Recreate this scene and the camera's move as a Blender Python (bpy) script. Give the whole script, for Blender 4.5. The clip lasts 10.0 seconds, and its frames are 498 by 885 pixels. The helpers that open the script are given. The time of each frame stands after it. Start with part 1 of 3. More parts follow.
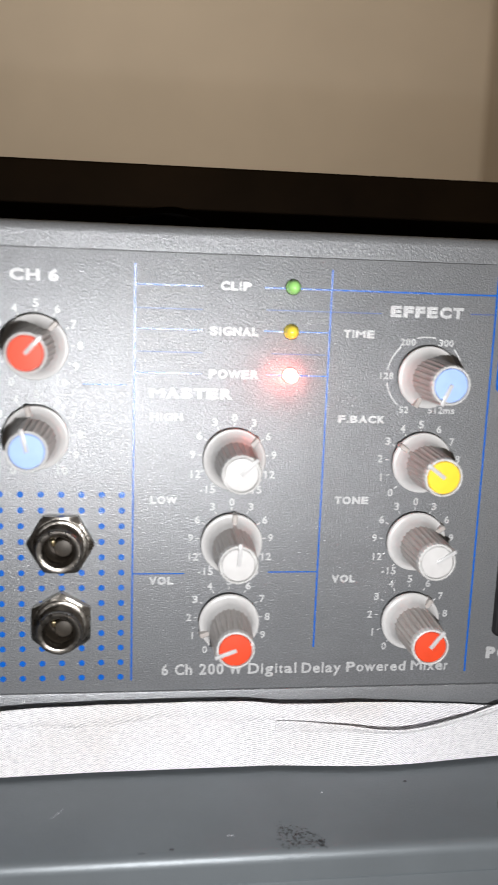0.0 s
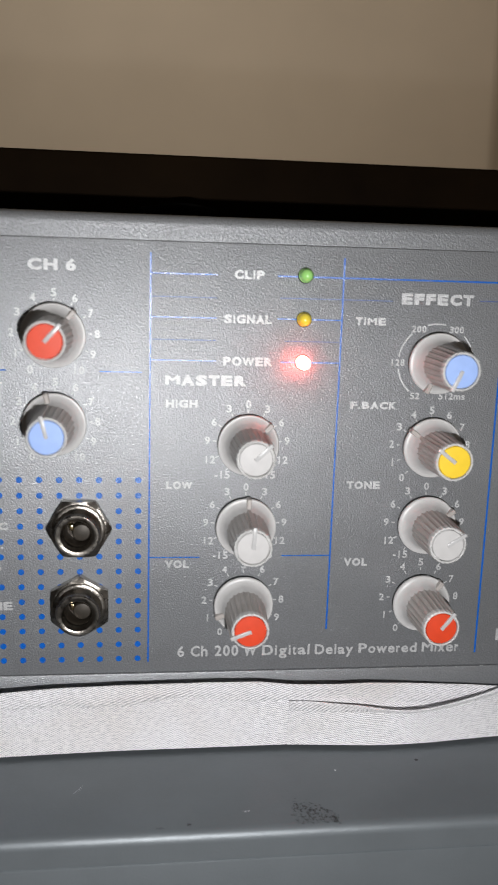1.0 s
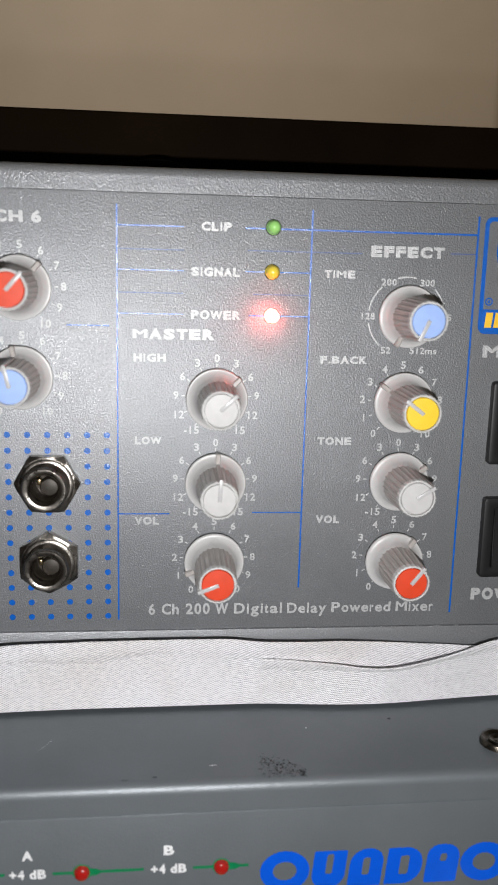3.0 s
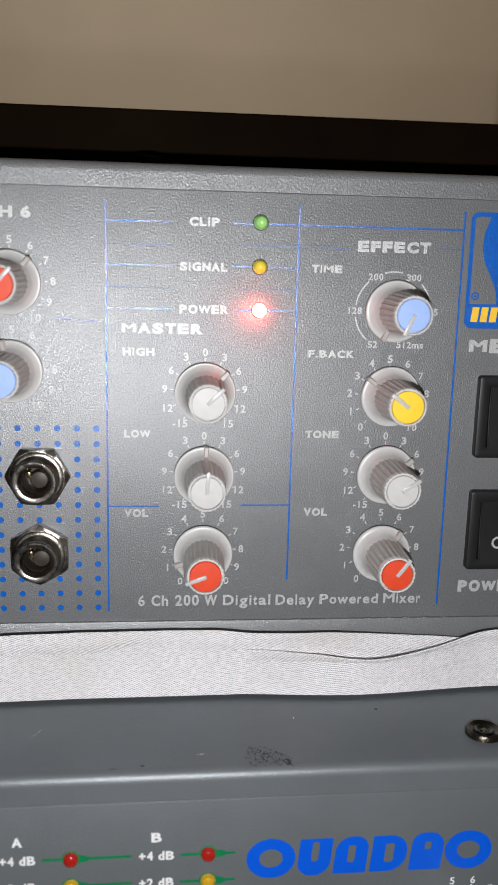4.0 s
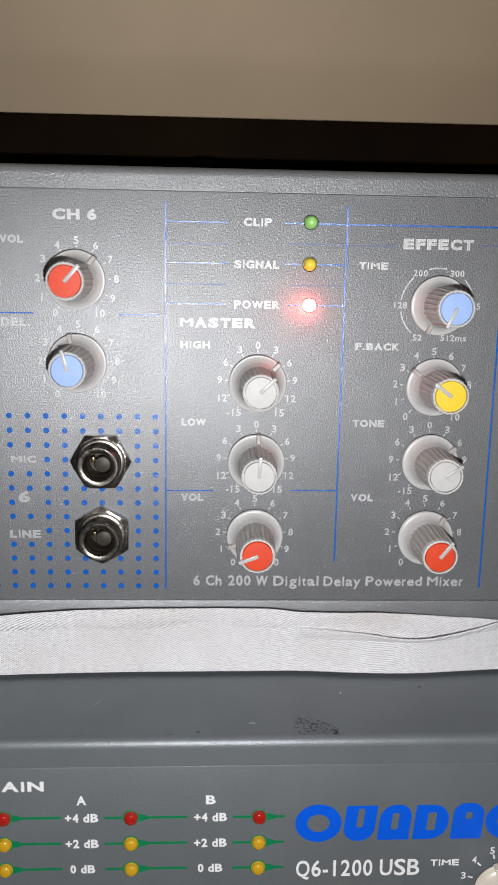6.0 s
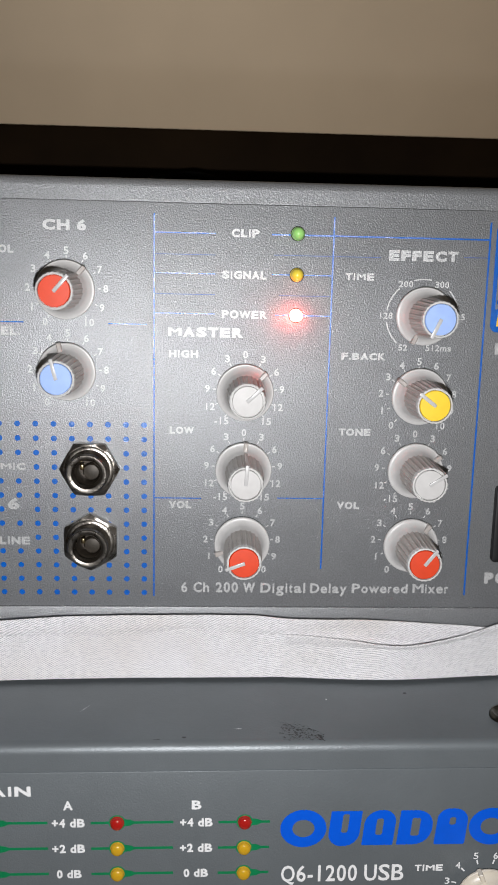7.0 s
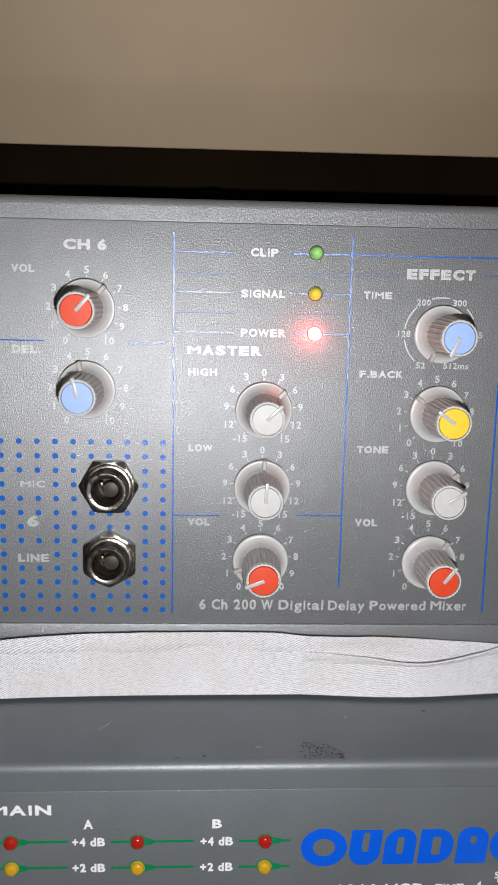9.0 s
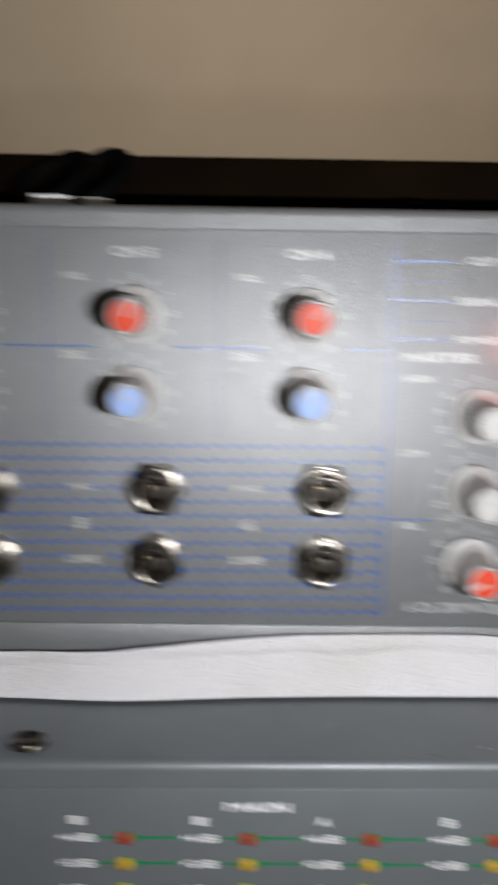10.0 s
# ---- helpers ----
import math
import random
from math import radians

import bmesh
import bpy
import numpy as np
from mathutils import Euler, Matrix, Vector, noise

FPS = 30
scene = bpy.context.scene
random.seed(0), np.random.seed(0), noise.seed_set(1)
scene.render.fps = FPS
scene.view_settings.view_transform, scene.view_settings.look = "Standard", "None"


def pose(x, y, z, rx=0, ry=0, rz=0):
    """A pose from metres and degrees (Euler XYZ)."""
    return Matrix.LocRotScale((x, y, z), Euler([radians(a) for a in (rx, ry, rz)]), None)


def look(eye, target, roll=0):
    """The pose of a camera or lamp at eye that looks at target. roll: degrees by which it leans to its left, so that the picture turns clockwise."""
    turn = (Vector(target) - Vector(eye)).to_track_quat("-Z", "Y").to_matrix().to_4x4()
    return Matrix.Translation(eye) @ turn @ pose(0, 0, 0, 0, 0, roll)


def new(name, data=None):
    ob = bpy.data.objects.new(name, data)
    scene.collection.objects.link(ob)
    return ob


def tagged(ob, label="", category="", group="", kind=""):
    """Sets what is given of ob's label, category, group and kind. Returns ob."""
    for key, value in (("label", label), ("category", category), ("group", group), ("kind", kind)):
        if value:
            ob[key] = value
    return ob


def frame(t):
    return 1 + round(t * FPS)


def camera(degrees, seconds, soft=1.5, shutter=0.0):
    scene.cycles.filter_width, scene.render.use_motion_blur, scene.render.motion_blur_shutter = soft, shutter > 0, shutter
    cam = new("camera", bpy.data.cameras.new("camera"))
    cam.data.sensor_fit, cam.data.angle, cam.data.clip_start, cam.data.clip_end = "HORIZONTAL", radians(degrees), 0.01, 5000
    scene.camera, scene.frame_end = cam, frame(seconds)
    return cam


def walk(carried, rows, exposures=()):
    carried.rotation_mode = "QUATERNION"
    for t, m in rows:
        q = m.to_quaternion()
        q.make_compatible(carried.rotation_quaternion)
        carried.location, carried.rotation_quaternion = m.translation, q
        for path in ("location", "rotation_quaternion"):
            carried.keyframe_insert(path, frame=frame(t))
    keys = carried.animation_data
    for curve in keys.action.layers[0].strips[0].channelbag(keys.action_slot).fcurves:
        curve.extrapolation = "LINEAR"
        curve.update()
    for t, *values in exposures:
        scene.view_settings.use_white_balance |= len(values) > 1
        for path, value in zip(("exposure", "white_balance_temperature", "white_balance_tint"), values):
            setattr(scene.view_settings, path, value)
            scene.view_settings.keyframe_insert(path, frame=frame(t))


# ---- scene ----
# Working unit: millimetres from the lower end of the first blue rule on the mixer's front.
MM = 0.001
BASE_Z = 0.905                     # height of that point above the floor
LEAN_DEG = 0.4                     # the upper mixer leans a little on its cloth
LEAN_M = Matrix.Translation((0, 0, BASE_Z)) @ Matrix.Rotation(radians(LEAN_DEG), 4, "Y")

cam = camera(32.46, 10.0, soft=1.5, shutter=0.7)
cam.data.dof.use_dof = True
cam.data.dof.focus_distance, cam.data.dof.aperture_fstop = 0.208, 18.0
ROWS = [
    (0.0, 2.26, -190.09, 94.15, -7.142, -10.761, 2.064),
    (0.5, -3.37, -192.90, 95.48, -6.911, -11.029, 1.832),
    (1.0, 0.47, -193.66, 94.10, -6.630, -11.509, 1.766),
    (1.5, 5.40, -190.83, 90.11, -6.619, -11.309, 1.716),
    (2.0, 8.44, -191.94, 87.18, -6.566, -11.592, 1.577),
    (2.5, 8.89, -193.30, 85.65, -5.927, -11.539, 1.548),
    (3.8, 13.29, -197.94, 82.75, -5.803, -11.833, 1.469),
    (4.0, 13.67, -197.92, 84.02, -5.656, -11.880, 1.487),
    (4.5, 18.12, -200.51, 80.68, -4.705, -12.056, 1.272),
    (5.0, 21.46, -206.18, 80.98, -3.558, -11.903, 1.125),
    (5.5, 15.81, -206.64, 79.78, -2.825, -11.953, 1.010),
    (5.7, 11.72, -208.08, 82.13, -2.575, -11.857, 0.967),
    (6.8, 12.75, -211.93, 82.74, -2.595, -11.199, 1.304),
    (7.0, 13.79, -212.37, 82.99, -2.741, -11.119, 1.300),
    (7.5, 12.62, -211.08, 82.43, -2.715, -11.108, 1.252),
    (8.0, 8.40, -211.20, 82.57, -2.689, -10.816, 1.236),
    (8.5, 9.15, -211.83, 85.28, -2.696, -10.594, 1.242),
    (9.0, 9.55, -212.71, 84.51, -2.587, -10.340, 1.221),
    (9.5, 12.87, -210.92, 79.88, -2.501, -10.301, 1.208),
    (9.6, 10.21, -210.51, 77.83, -2.598, -10.195, 1.209),
    (9.8, -4.83, -217.92, 76.78, -0.592, -9.154, 0.863),
    (9.9, -23.16, -216.22, 79.16, -1.636, -9.407, 0.854),
    (10.0, -38.06, -216.08, 84.13, -0.685, -9.912, 0.881),
]


def view(x, y, z, yaw, pitch, roll):
    yw, pt = radians(yaw), radians(pitch)
    eye = Vector((x, y, z)) * MM
    ahead = Vector((-math.sin(yw) * math.cos(pt), math.cos(yw) * math.cos(pt), math.sin(pt)))
    return LEAN_M @ look(eye, eye + ahead, roll)


walk(cam, [(row[0], view(*row[1:])) for row in ROWS], [(0.0, 0.27), (0.25, 0.04), (0.5, -0.14), (1.0, -0.18), (2.5, -0.11), (4.5, -0.14), (7.0, -0.11), (10.0, -0.1)])

# ---- light ----
world = bpy.data.worlds.new("world")
scene.world = world
world.use_nodes = True
world.node_tree.nodes["Background"].inputs[0].default_value = (1.0, 0.86, 0.7, 1)
world.node_tree.nodes["Background"].inputs[1].default_value = 0.006


def lamp(name, kind, energy, colour, m, size):
    data = bpy.data.lights.new(name, kind)
    data.energy, data.color = energy, colour
    if kind == "AREA":
        data.size = size
    else:
        data.shadow_soft_size = size
    ob = new(name, data)
    ob.matrix_world = m
    return ob


FLASH = LEAN_M @ Vector((16.5 * MM, -207 * MM, 65 * MM))
lamp("torch_light", "POINT", 2.3, (0.99, 0.98, 0.985), Matrix.Translation(FLASH), 0.0025)
room = lamp("room_light", "AREA", 2.7, (1.0, 0.905, 0.79), look((-0.12, -0.5, 2.2), (0.0, 1.1, 1.3)), 0.3)
room.data.spread = radians(75)


# ---- materials ----
def nodes_of(name):
    mat = bpy.data.materials.new(name)
    mat.use_nodes = True
    nt = mat.node_tree
    return mat, nt, nt.nodes["Principled BSDF"]


def add(nt, kind, **values):
    node = nt.nodes.new(kind)
    for key, value in values.items():
        node.inputs[key].default_value = value
    return node


def surface(name, colour, rough=0.5, metal=0.0, grain=0.0, grain_size=1.0, tone=0.0, tone_size=20.0, coat=0.0, spec=0.5, rough_var=0.0, detail=3.0, sparkle=0.0, pits=0.0):
    """Paint, plastic or metal; grain and tone sizes in millimetres, grain = relief depth in millimetres."""
    mat, nt, bsdf = nodes_of(name)
    bsdf.inputs["Base Color"].default_value = (*colour, 1)
    bsdf.inputs["Roughness"].default_value = rough
    bsdf.inputs["Metallic"].default_value = metal
    bsdf.inputs["Coat Weight"].default_value = coat
    bsdf.inputs["Specular IOR Level"].default_value = spec
    where = nt.nodes.new("ShaderNodeTexCoord")
    if tone:
        big = add(nt, "ShaderNodeTexNoise", Scale=1000.0 / tone_size, Detail=5.0, Roughness=0.65)
        nt.links.new(where.outputs["Object"], big.inputs["Vector"])
        ramp = nt.nodes.new("ShaderNodeMapRange")
        ramp.inputs["From Min"].default_value, ramp.inputs["From Max"].default_value = 0.3, 0.7
        ramp.inputs["To Min"].default_value, ramp.inputs["To Max"].default_value = 1 - tone, 1 + tone
        nt.links.new(big.outputs["Fac"], ramp.inputs["Value"])
        mul = nt.nodes.new("ShaderNodeVectorMath")
        mul.operation = "SCALE"
        mul.inputs[0].default_value = colour
        nt.links.new(ramp.outputs["Result"], mul.inputs["Scale"])
        nt.links.new(mul.outputs["Vector"], bsdf.inputs["Base Color"])
        if rough_var:
            rr = nt.nodes.new("ShaderNodeMapRange")
            rr.inputs["To Min"].default_value, rr.inputs["To Max"].default_value = rough - rough_var, rough + rough_var
            nt.links.new(big.outputs["Fac"], rr.inputs["Value"])
            nt.links.new(rr.outputs["Result"], bsdf.inputs["Roughness"])
    if grain:
        fine = add(nt, "ShaderNodeTexNoise", Scale=1000.0 / grain_size, Detail=detail, Roughness=0.6)
        nt.links.new(where.outputs["Object"], fine.inputs["Vector"])
        if sparkle:
            shine = nt.nodes.new("ShaderNodeMapRange")
            shine.inputs["From Min"].default_value, shine.inputs["From Max"].default_value = 0.35, 0.65
            shine.inputs["To Min"].default_value, shine.inputs["To Max"].default_value = rough + sparkle, rough - sparkle
            nt.links.new(fine.outputs["Fac"], shine.inputs["Value"])
            nt.links.new(shine.outputs["Result"], bsdf.inputs["Roughness"])
        if pits and tone:
            deep = nt.nodes.new("ShaderNodeMapRange")
            deep.inputs["From Min"].default_value, deep.inputs["From Max"].default_value = 0.36, 0.64
            deep.inputs["To Min"].default_value, deep.inputs["To Max"].default_value = 1 - pits, 1 + pits
            nt.links.new(fine.outputs["Fac"], deep.inputs["Value"])
            pitted = nt.nodes.new("ShaderNodeVectorMath")
            pitted.operation = "SCALE"
            nt.links.new(mul.outputs["Vector"], pitted.inputs[0])
            nt.links.new(deep.outputs["Result"], pitted.inputs["Scale"])
            nt.links.new(pitted.outputs["Vector"], bsdf.inputs["Base Color"])
        bump = add(nt, "ShaderNodeBump", Strength=1.0, Distance=grain * MM)
        nt.links.new(fine.outputs["Fac"], bump.inputs["Height"])
        nt.links.new(bump.outputs["Normal"], bsdf.inputs["Normal"])
    return mat


def glowing(name, colour, strength):
    mat, nt, bsdf = nodes_of(name)
    bsdf.inputs["Base Color"].default_value = (*colour, 1)
    bsdf.inputs["Emission Color"].default_value = (*colour, 1)
    bsdf.inputs["Emission Strength"].default_value = strength
    return mat


def twill(name, colour):
    """Woven cloth with a fine diagonal rib."""
    mat, nt, bsdf = nodes_of(name)
    bsdf.inputs["Roughness"].default_value = 0.9
    bsdf.inputs["Sheen Weight"].default_value = 0.25
    where = nt.nodes.new("ShaderNodeTexCoord")
    turn = nt.nodes.new("ShaderNodeMapping")
    turn.inputs["Rotation"].default_value = (0, 0, radians(67))
    nt.links.new(where.outputs["UV"], turn.inputs["Vector"])
    wave = add(nt, "ShaderNodeTexWave", Scale=620.0, Distortion=1.4, Detail=3.0)
    wave.inputs["Detail Scale"].default_value = 1.2
    nt.links.new(turn.outputs["Vector"], wave.inputs["Vector"])
    turn_back = nt.nodes.new("ShaderNodeMapping")
    turn_back.inputs["Rotation"].default_value = (0, 0, radians(-50))
    nt.links.new(where.outputs["UV"], turn_back.inputs["Vector"])
    cross = add(nt, "ShaderNodeTexWave", Scale=660.0, Distortion=1.4, Detail=2.0)
    cross.inputs["Detail Scale"].default_value = 1.2
    nt.links.new(turn_back.outputs["Vector"], cross.inputs["Vector"])
    woven = nt.nodes.new("ShaderNodeMath")
    woven.operation = "MULTIPLY_ADD"
    woven.inputs[1].default_value = 0.5
    nt.links.new(cross.outputs["Fac"], woven.inputs[0])
    nt.links.new(wave.outputs["Fac"], woven.inputs[2])
    weft = add(nt, "ShaderNodeTexNoise", Scale=1000.0, Detail=2.0)
    long = nt.nodes.new("ShaderNodeMapping")
    long.inputs["Scale"].default_value = (0.7, 2.2, 1)
    nt.links.new(where.outputs["UV"], long.inputs["Vector"])
    nt.links.new(long.outputs["Vector"], weft.inputs["Vector"])
    both = nt.nodes.new("ShaderNodeMath")
    both.operation = "MULTIPLY_ADD"
    both.inputs[1].default_value = 1.9
    nt.links.new(weft.outputs["Fac"], both.inputs[0])
    nt.links.new(woven.outputs["Value"], both.inputs[2])
    bump = add(nt, "ShaderNodeBump", Strength=1.0, Distance=0.16 * MM)
    nt.links.new(both.outputs["Value"], bump.inputs["Height"])
    nt.links.new(bump.outputs["Normal"], bsdf.inputs["Normal"])
    soil = add(nt, "ShaderNodeTexNoise", Scale=28.0, Detail=5.0)
    nt.links.new(where.outputs["Object"], soil.inputs["Vector"])
    mix = nt.nodes.new("ShaderNodeMix")
    mix.data_type = "RGBA"
    mix.inputs["A"].default_value = (*colour, 1)
    mix.inputs["B"].default_value = (colour[0] * 0.86, colour[1] * 0.82, colour[2] * 0.76, 1)
    rng = nt.nodes.new("ShaderNodeMapRange")
    rng.inputs["From Min"].default_value, rng.inputs["From Max"].default_value = 0.5, 0.75
    nt.links.new(soil.outputs["Fac"], rng.inputs["Value"])
    nt.links.new(rng.outputs["Result"], mix.inputs["Factor"])
    # shade between the threads, put into the colour: low weave turns grey
    gap_shade = nt.nodes.new("ShaderNodeMix")
    gap_shade.data_type = "RGBA"
    gap_shade.inputs["A"].default_value = (0.46, 0.46, 0.49, 1)
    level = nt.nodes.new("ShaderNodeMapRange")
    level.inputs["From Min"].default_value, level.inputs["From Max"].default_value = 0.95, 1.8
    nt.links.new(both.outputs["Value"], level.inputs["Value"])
    nt.links.new(level.outputs["Result"], gap_shade.inputs["Factor"])
    nt.links.new(mix.outputs["Result"], gap_shade.inputs["B"])
    nt.links.new(gap_shade.outputs["Result"], bsdf.inputs["Base Color"])
    return mat


GREY = surface("textured_grey_paint", (0.252, 0.261, 0.272), 0.415, metal=0.5, sparkle=0.12, grain=0.16, grain_size=0.38, spec=0.9, tone=0.05, tone_size=14, detail=2.5, pits=0.13)
GREY_LOW = surface("smooth_grey_paint", (0.136, 0.153, 0.164), 0.42, metal=0.3, grain=0.06, grain_size=0.45, spec=0.5, tone=0.06, tone_size=18)
WHITE_INK = surface("white_ink", (0.45, 0.455, 0.46), 0.42, metal=0.18, spec=0.9, grain=0.12, grain_size=0.38, tone=0.08, tone_size=1.5)
LOW_INK = surface("bright_white_ink", (0.74, 0.75, 0.76), 0.4, grain=0.02, grain_size=0.8, tone=0.06, tone_size=1.5)
BLUE_INK = surface("blue_ink", (0.0, 0.10, 0.46), 0.26, spec=0.9, grain=0.09, grain_size=0.38, tone=0.15, tone_size=1.5)
BLUE_LOW = surface("bright_blue_ink", (0.0, 0.085, 0.60), 0.45, spec=0.3, tone=0.05, tone_size=3)
THIN_INK = surface("thin_blue_ink", (0.06, 0.10, 0.28), 0.33, grain=0.10, grain_size=0.42, tone=0.25, tone_size=1.5)
GREEN_INK = surface("green_ink", (0.0, 0.17, 0.06), 0.45, grain=0.02, grain_size=0.8, tone=0.1, tone_size=2)
YELLOW_INK = surface("yellow_ink", (0.85, 0.52, 0.04), 0.4, tone=0.1, tone_size=2)
KNOB = surface("grey_knob_plastic", (0.475, 0.47, 0.465), 0.36, tone=0.08, tone_size=4, grain=0.01, grain_size=0.4)
GRIP = surface("fluted_grip_plastic", (0.37, 0.342, 0.322), 0.32, tone=0.1, tone_size=4)
CAP_RIM = surface("pale_cap_plastic", (0.55, 0.55, 0.54), 0.42, tone=0.06, tone_size=3)
LINE = surface("clear_pointer_plastic", (0.44, 0.44, 0.44), 0.3, tone=0.1, tone_size=2)
CAP_RED = surface("red_cap_plastic", (0.60, 0.045, 0.008), 0.55, tone=0.06, tone_size=3)
CAP_BLUE = surface("pale_blue_cap_plastic", (0.28, 0.41, 0.74), 0.55, tone=0.05, tone_size=3)
CAP_YELLOW = surface("yellow_cap_plastic", (0.76, 0.52, 0.02), 0.55, tone=0.05, tone_size=3)
CAP_WHITE = surface("white_cap_plastic", (0.48, 0.475, 0.47), 0.5, tone=0.05, tone_size=3)
BEIGE = surface("beige_knob_plastic", (0.55, 0.50, 0.42), 0.36, tone=0.08, tone_size=4)
NICKEL = surface("worn_nickel", (0.235, 0.218, 0.195), 0.30, metal=1.0, grain=0.08, grain_size=0.7, tone=0.4, tone_size=2.0, rough_var=0.12)
BLACK_HOLE = surface("black_socket_plastic", (0.009, 0.007, 0.005), 0.5, spec=0.05)
BORE = surface("dull_bore_metal", (0.05, 0.04, 0.03), 0.4, metal=0.4, tone=0.4, tone_size=1.5)
BRASS = surface("contact_brass", (0.62, 0.5, 0.3), 0.25, metal=1.0)
BLACK = surface("black_plastic", (0.012, 0.012, 0.013), 0.45, spec=0.3, grain=0.02, grain_size=0.6, tone=0.15, tone_size=5)
SCREW = surface("dark_screw_metal", (0.085, 0.076, 0.062), 0.30, grain=0.08, grain_size=0.6, metal=1.0, tone=0.3, tone_size=2)
LED_GREEN = surface("green_led_plastic", (0.31, 0.64, 0.18), 0.2, coat=0.3)
LED_YELLOW = surface("amber_led_plastic", (0.80, 0.62, 0.06), 0.2, coat=0.3)
LED_AMBER = surface("dull_amber_led_plastic", (0.50, 0.29, 0.015), 0.16, coat=0.4)
LED_RED = surface("red_led_plastic", (0.33, 0.012, 0.009), 0.12, coat=0.6)
LED_ON = glowing("red_led_lit", (1.0, 0.10, 0.075), 38.0)
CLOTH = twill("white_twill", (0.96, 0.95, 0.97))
THREAD = surface("grey_thread", (0.4, 0.4, 0.46), 0.9)
BOARD = surface("dark_stained_wood", (0.0048, 0.0027, 0.0012), 0.7, tone=0.5, tone_size=60, spec=0.02)
RUBBER = surface("black_rubber", (0.002, 0.002, 0.002), 0.6, spec=0.03)
LEAF = surface("brown_contact_leaf", (0.035, 0.029, 0.022), 0.5, metal=0.3, tone=0.3, tone_size=1.5)
PAPER = surface("white_plastic_tape", (0.75, 0.75, 0.77), 0.5)
SCUFF = surface("black_scuff", (0.03, 0.03, 0.032), 0.6)
WALL = surface("beige_wall_paint", (0.57, 0.49, 0.39), 0.85, grain=0.25, grain_size=6, tone=0.05, tone_size=220)
TABLE = surface("brown_table_wood", (0.16, 0.09, 0.05), 0.5, tone=0.3, tone_size=50)
FLOOR = surface("brown_floor", (0.22, 0.16, 0.11), 0.6, tone=0.2, tone_size=120)


# ---- building blocks ----
def shade(me, angle=35):
    me.polygons.foreach_set("use_smooth", [True] * len(me.polygons))
    me.set_sharp_from_angle(angle=radians(angle))


def mesh_of(name, bm, mat, smooth=True):
    me = bpy.data.meshes.new(name)
    bm.normal_update()
    bm.to_mesh(me)
    bm.free()
    me.materials.append(mat)
    if smooth:
        shade(me)
    return me


def place(name, me, parent, loc=(0, 0, 0), label="", turn=None):
    """Hangs a mesh under a thing or part; loc in millimetres of the parent's own axes."""
    ob = new(name, me)
    ob.parent = parent
    m = Matrix.Translation(Vector(loc) * MM)
    ob.matrix_basis = m @ turn if turn else m
    return tagged(ob, label)


def part(name, bm, mat, parent, label="", loc=(0, 0, 0), smooth=True):
    return place(name, mesh_of(name, bm, mat, smooth), parent, loc, label)


def thing(name, m, label, category, group="", kind=""):
    ob = new(name)
    ob.empty_display_size = 0.02
    ob.matrix_world = m
    return tagged(ob, label, category, group, kind)


def box(x0, x1, y0, y1, z0, z1, bevel=0.0, segments=3, bm=None):
    """A box in millimetres with rounded edges."""
    out = bm or bmesh.new()
    made = bmesh.ops.create_cube(out, size=1.0)["verts"]
    for v in made:
        v.co = Vector((x0 + (v.co.x + 0.5) * (x1 - x0), y0 + (v.co.y + 0.5) * (y1 - y0), z0 + (v.co.z + 0.5) * (z1 - z0))) * MM
    if bevel:
        edges = list({e for v in made for e in v.link_edges})
        bmesh.ops.bevel(out, geom=edges, offset=bevel * MM, segments=segments, profile=0.5, affect="EDGES")
    return out


def lathe(profile, steps=48, wave=0.0, waves=0, bm=None, start=0.0, cap=True, ribs=False):
    """Turns (radius, height) pairs, in millimetres, about the axis that points out of the front (-y)."""
    out = bm or bmesh.new()
    rings = []
    for r, h, w in profile:
        ring = []
        for i in range(steps):
            a = start + 2 * math.pi * i / steps
            c = math.cos(waves * a)
            c = 2 * (0.5 + 0.5 * c) ** 4 - 0.7 if ribs else c
            q = r * (1 + wave * w * c)
            ring.append(out.verts.new((q * math.sin(a) * MM, -h * MM, q * math.cos(a) * MM)))
        rings.append(ring)
    for lo, hi in zip(rings, rings[1:]):
        for i in range(steps):
            j = (i + 1) % steps
            out.faces.new((lo[i], lo[j], hi[j], hi[i]))
    if cap:
        out.faces.new(rings[-1])
    bmesh.ops.recalc_face_normals(out, faces=out.faces)
    return out


def flat(polys, h=0.06, bm=None):
    """Printed shapes: outlines in the front's x and z, h millimetres proud of it."""
    out = bm or bmesh.new()
    for poly in polys:
        f = out.faces.new([out.verts.new((x * MM, -h * MM, z * MM)) for x, z in poly])
        f.normal_update()
        if f.normal.y > 0:
            f.normal_flip()
    return out


def bar(x0, x1, z0, z1):
    return [(x0, z0), (x1, z0), (x1, z1), (x0, z1)]


def disc(x, z, r, n=16):
    return [(x + r * math.cos(2 * math.pi * i / n), z + r * math.sin(2 * math.pi * i / n)) for i in range(n)]


def ring_band(out, x, z, rx, rz, ix, iz, a0=0.0, a1=360.0, h=0.06, n=40):
    """A printed ring, or a part of one, between two ovals."""
    rows = []
    for i in range(n + 1):
        a = radians(a0 + (a1 - a0) * i / n)
        rows.append([out.verts.new(((x + p * math.cos(a)) * MM, -h * MM, (z + q * math.sin(a)) * MM)) for p, q in ((rx, rz), (ix, iz))])
    for u, v in zip(rows, rows[1:]):
        out.faces.new((u[0], v[0], v[1], u[1]))
    bmesh.ops.recalc_face_normals(out, faces=out.faces)
    for f in out.faces:
        f.normal_update()
        if f.normal.y > 0:
            f.normal_flip()
    return out


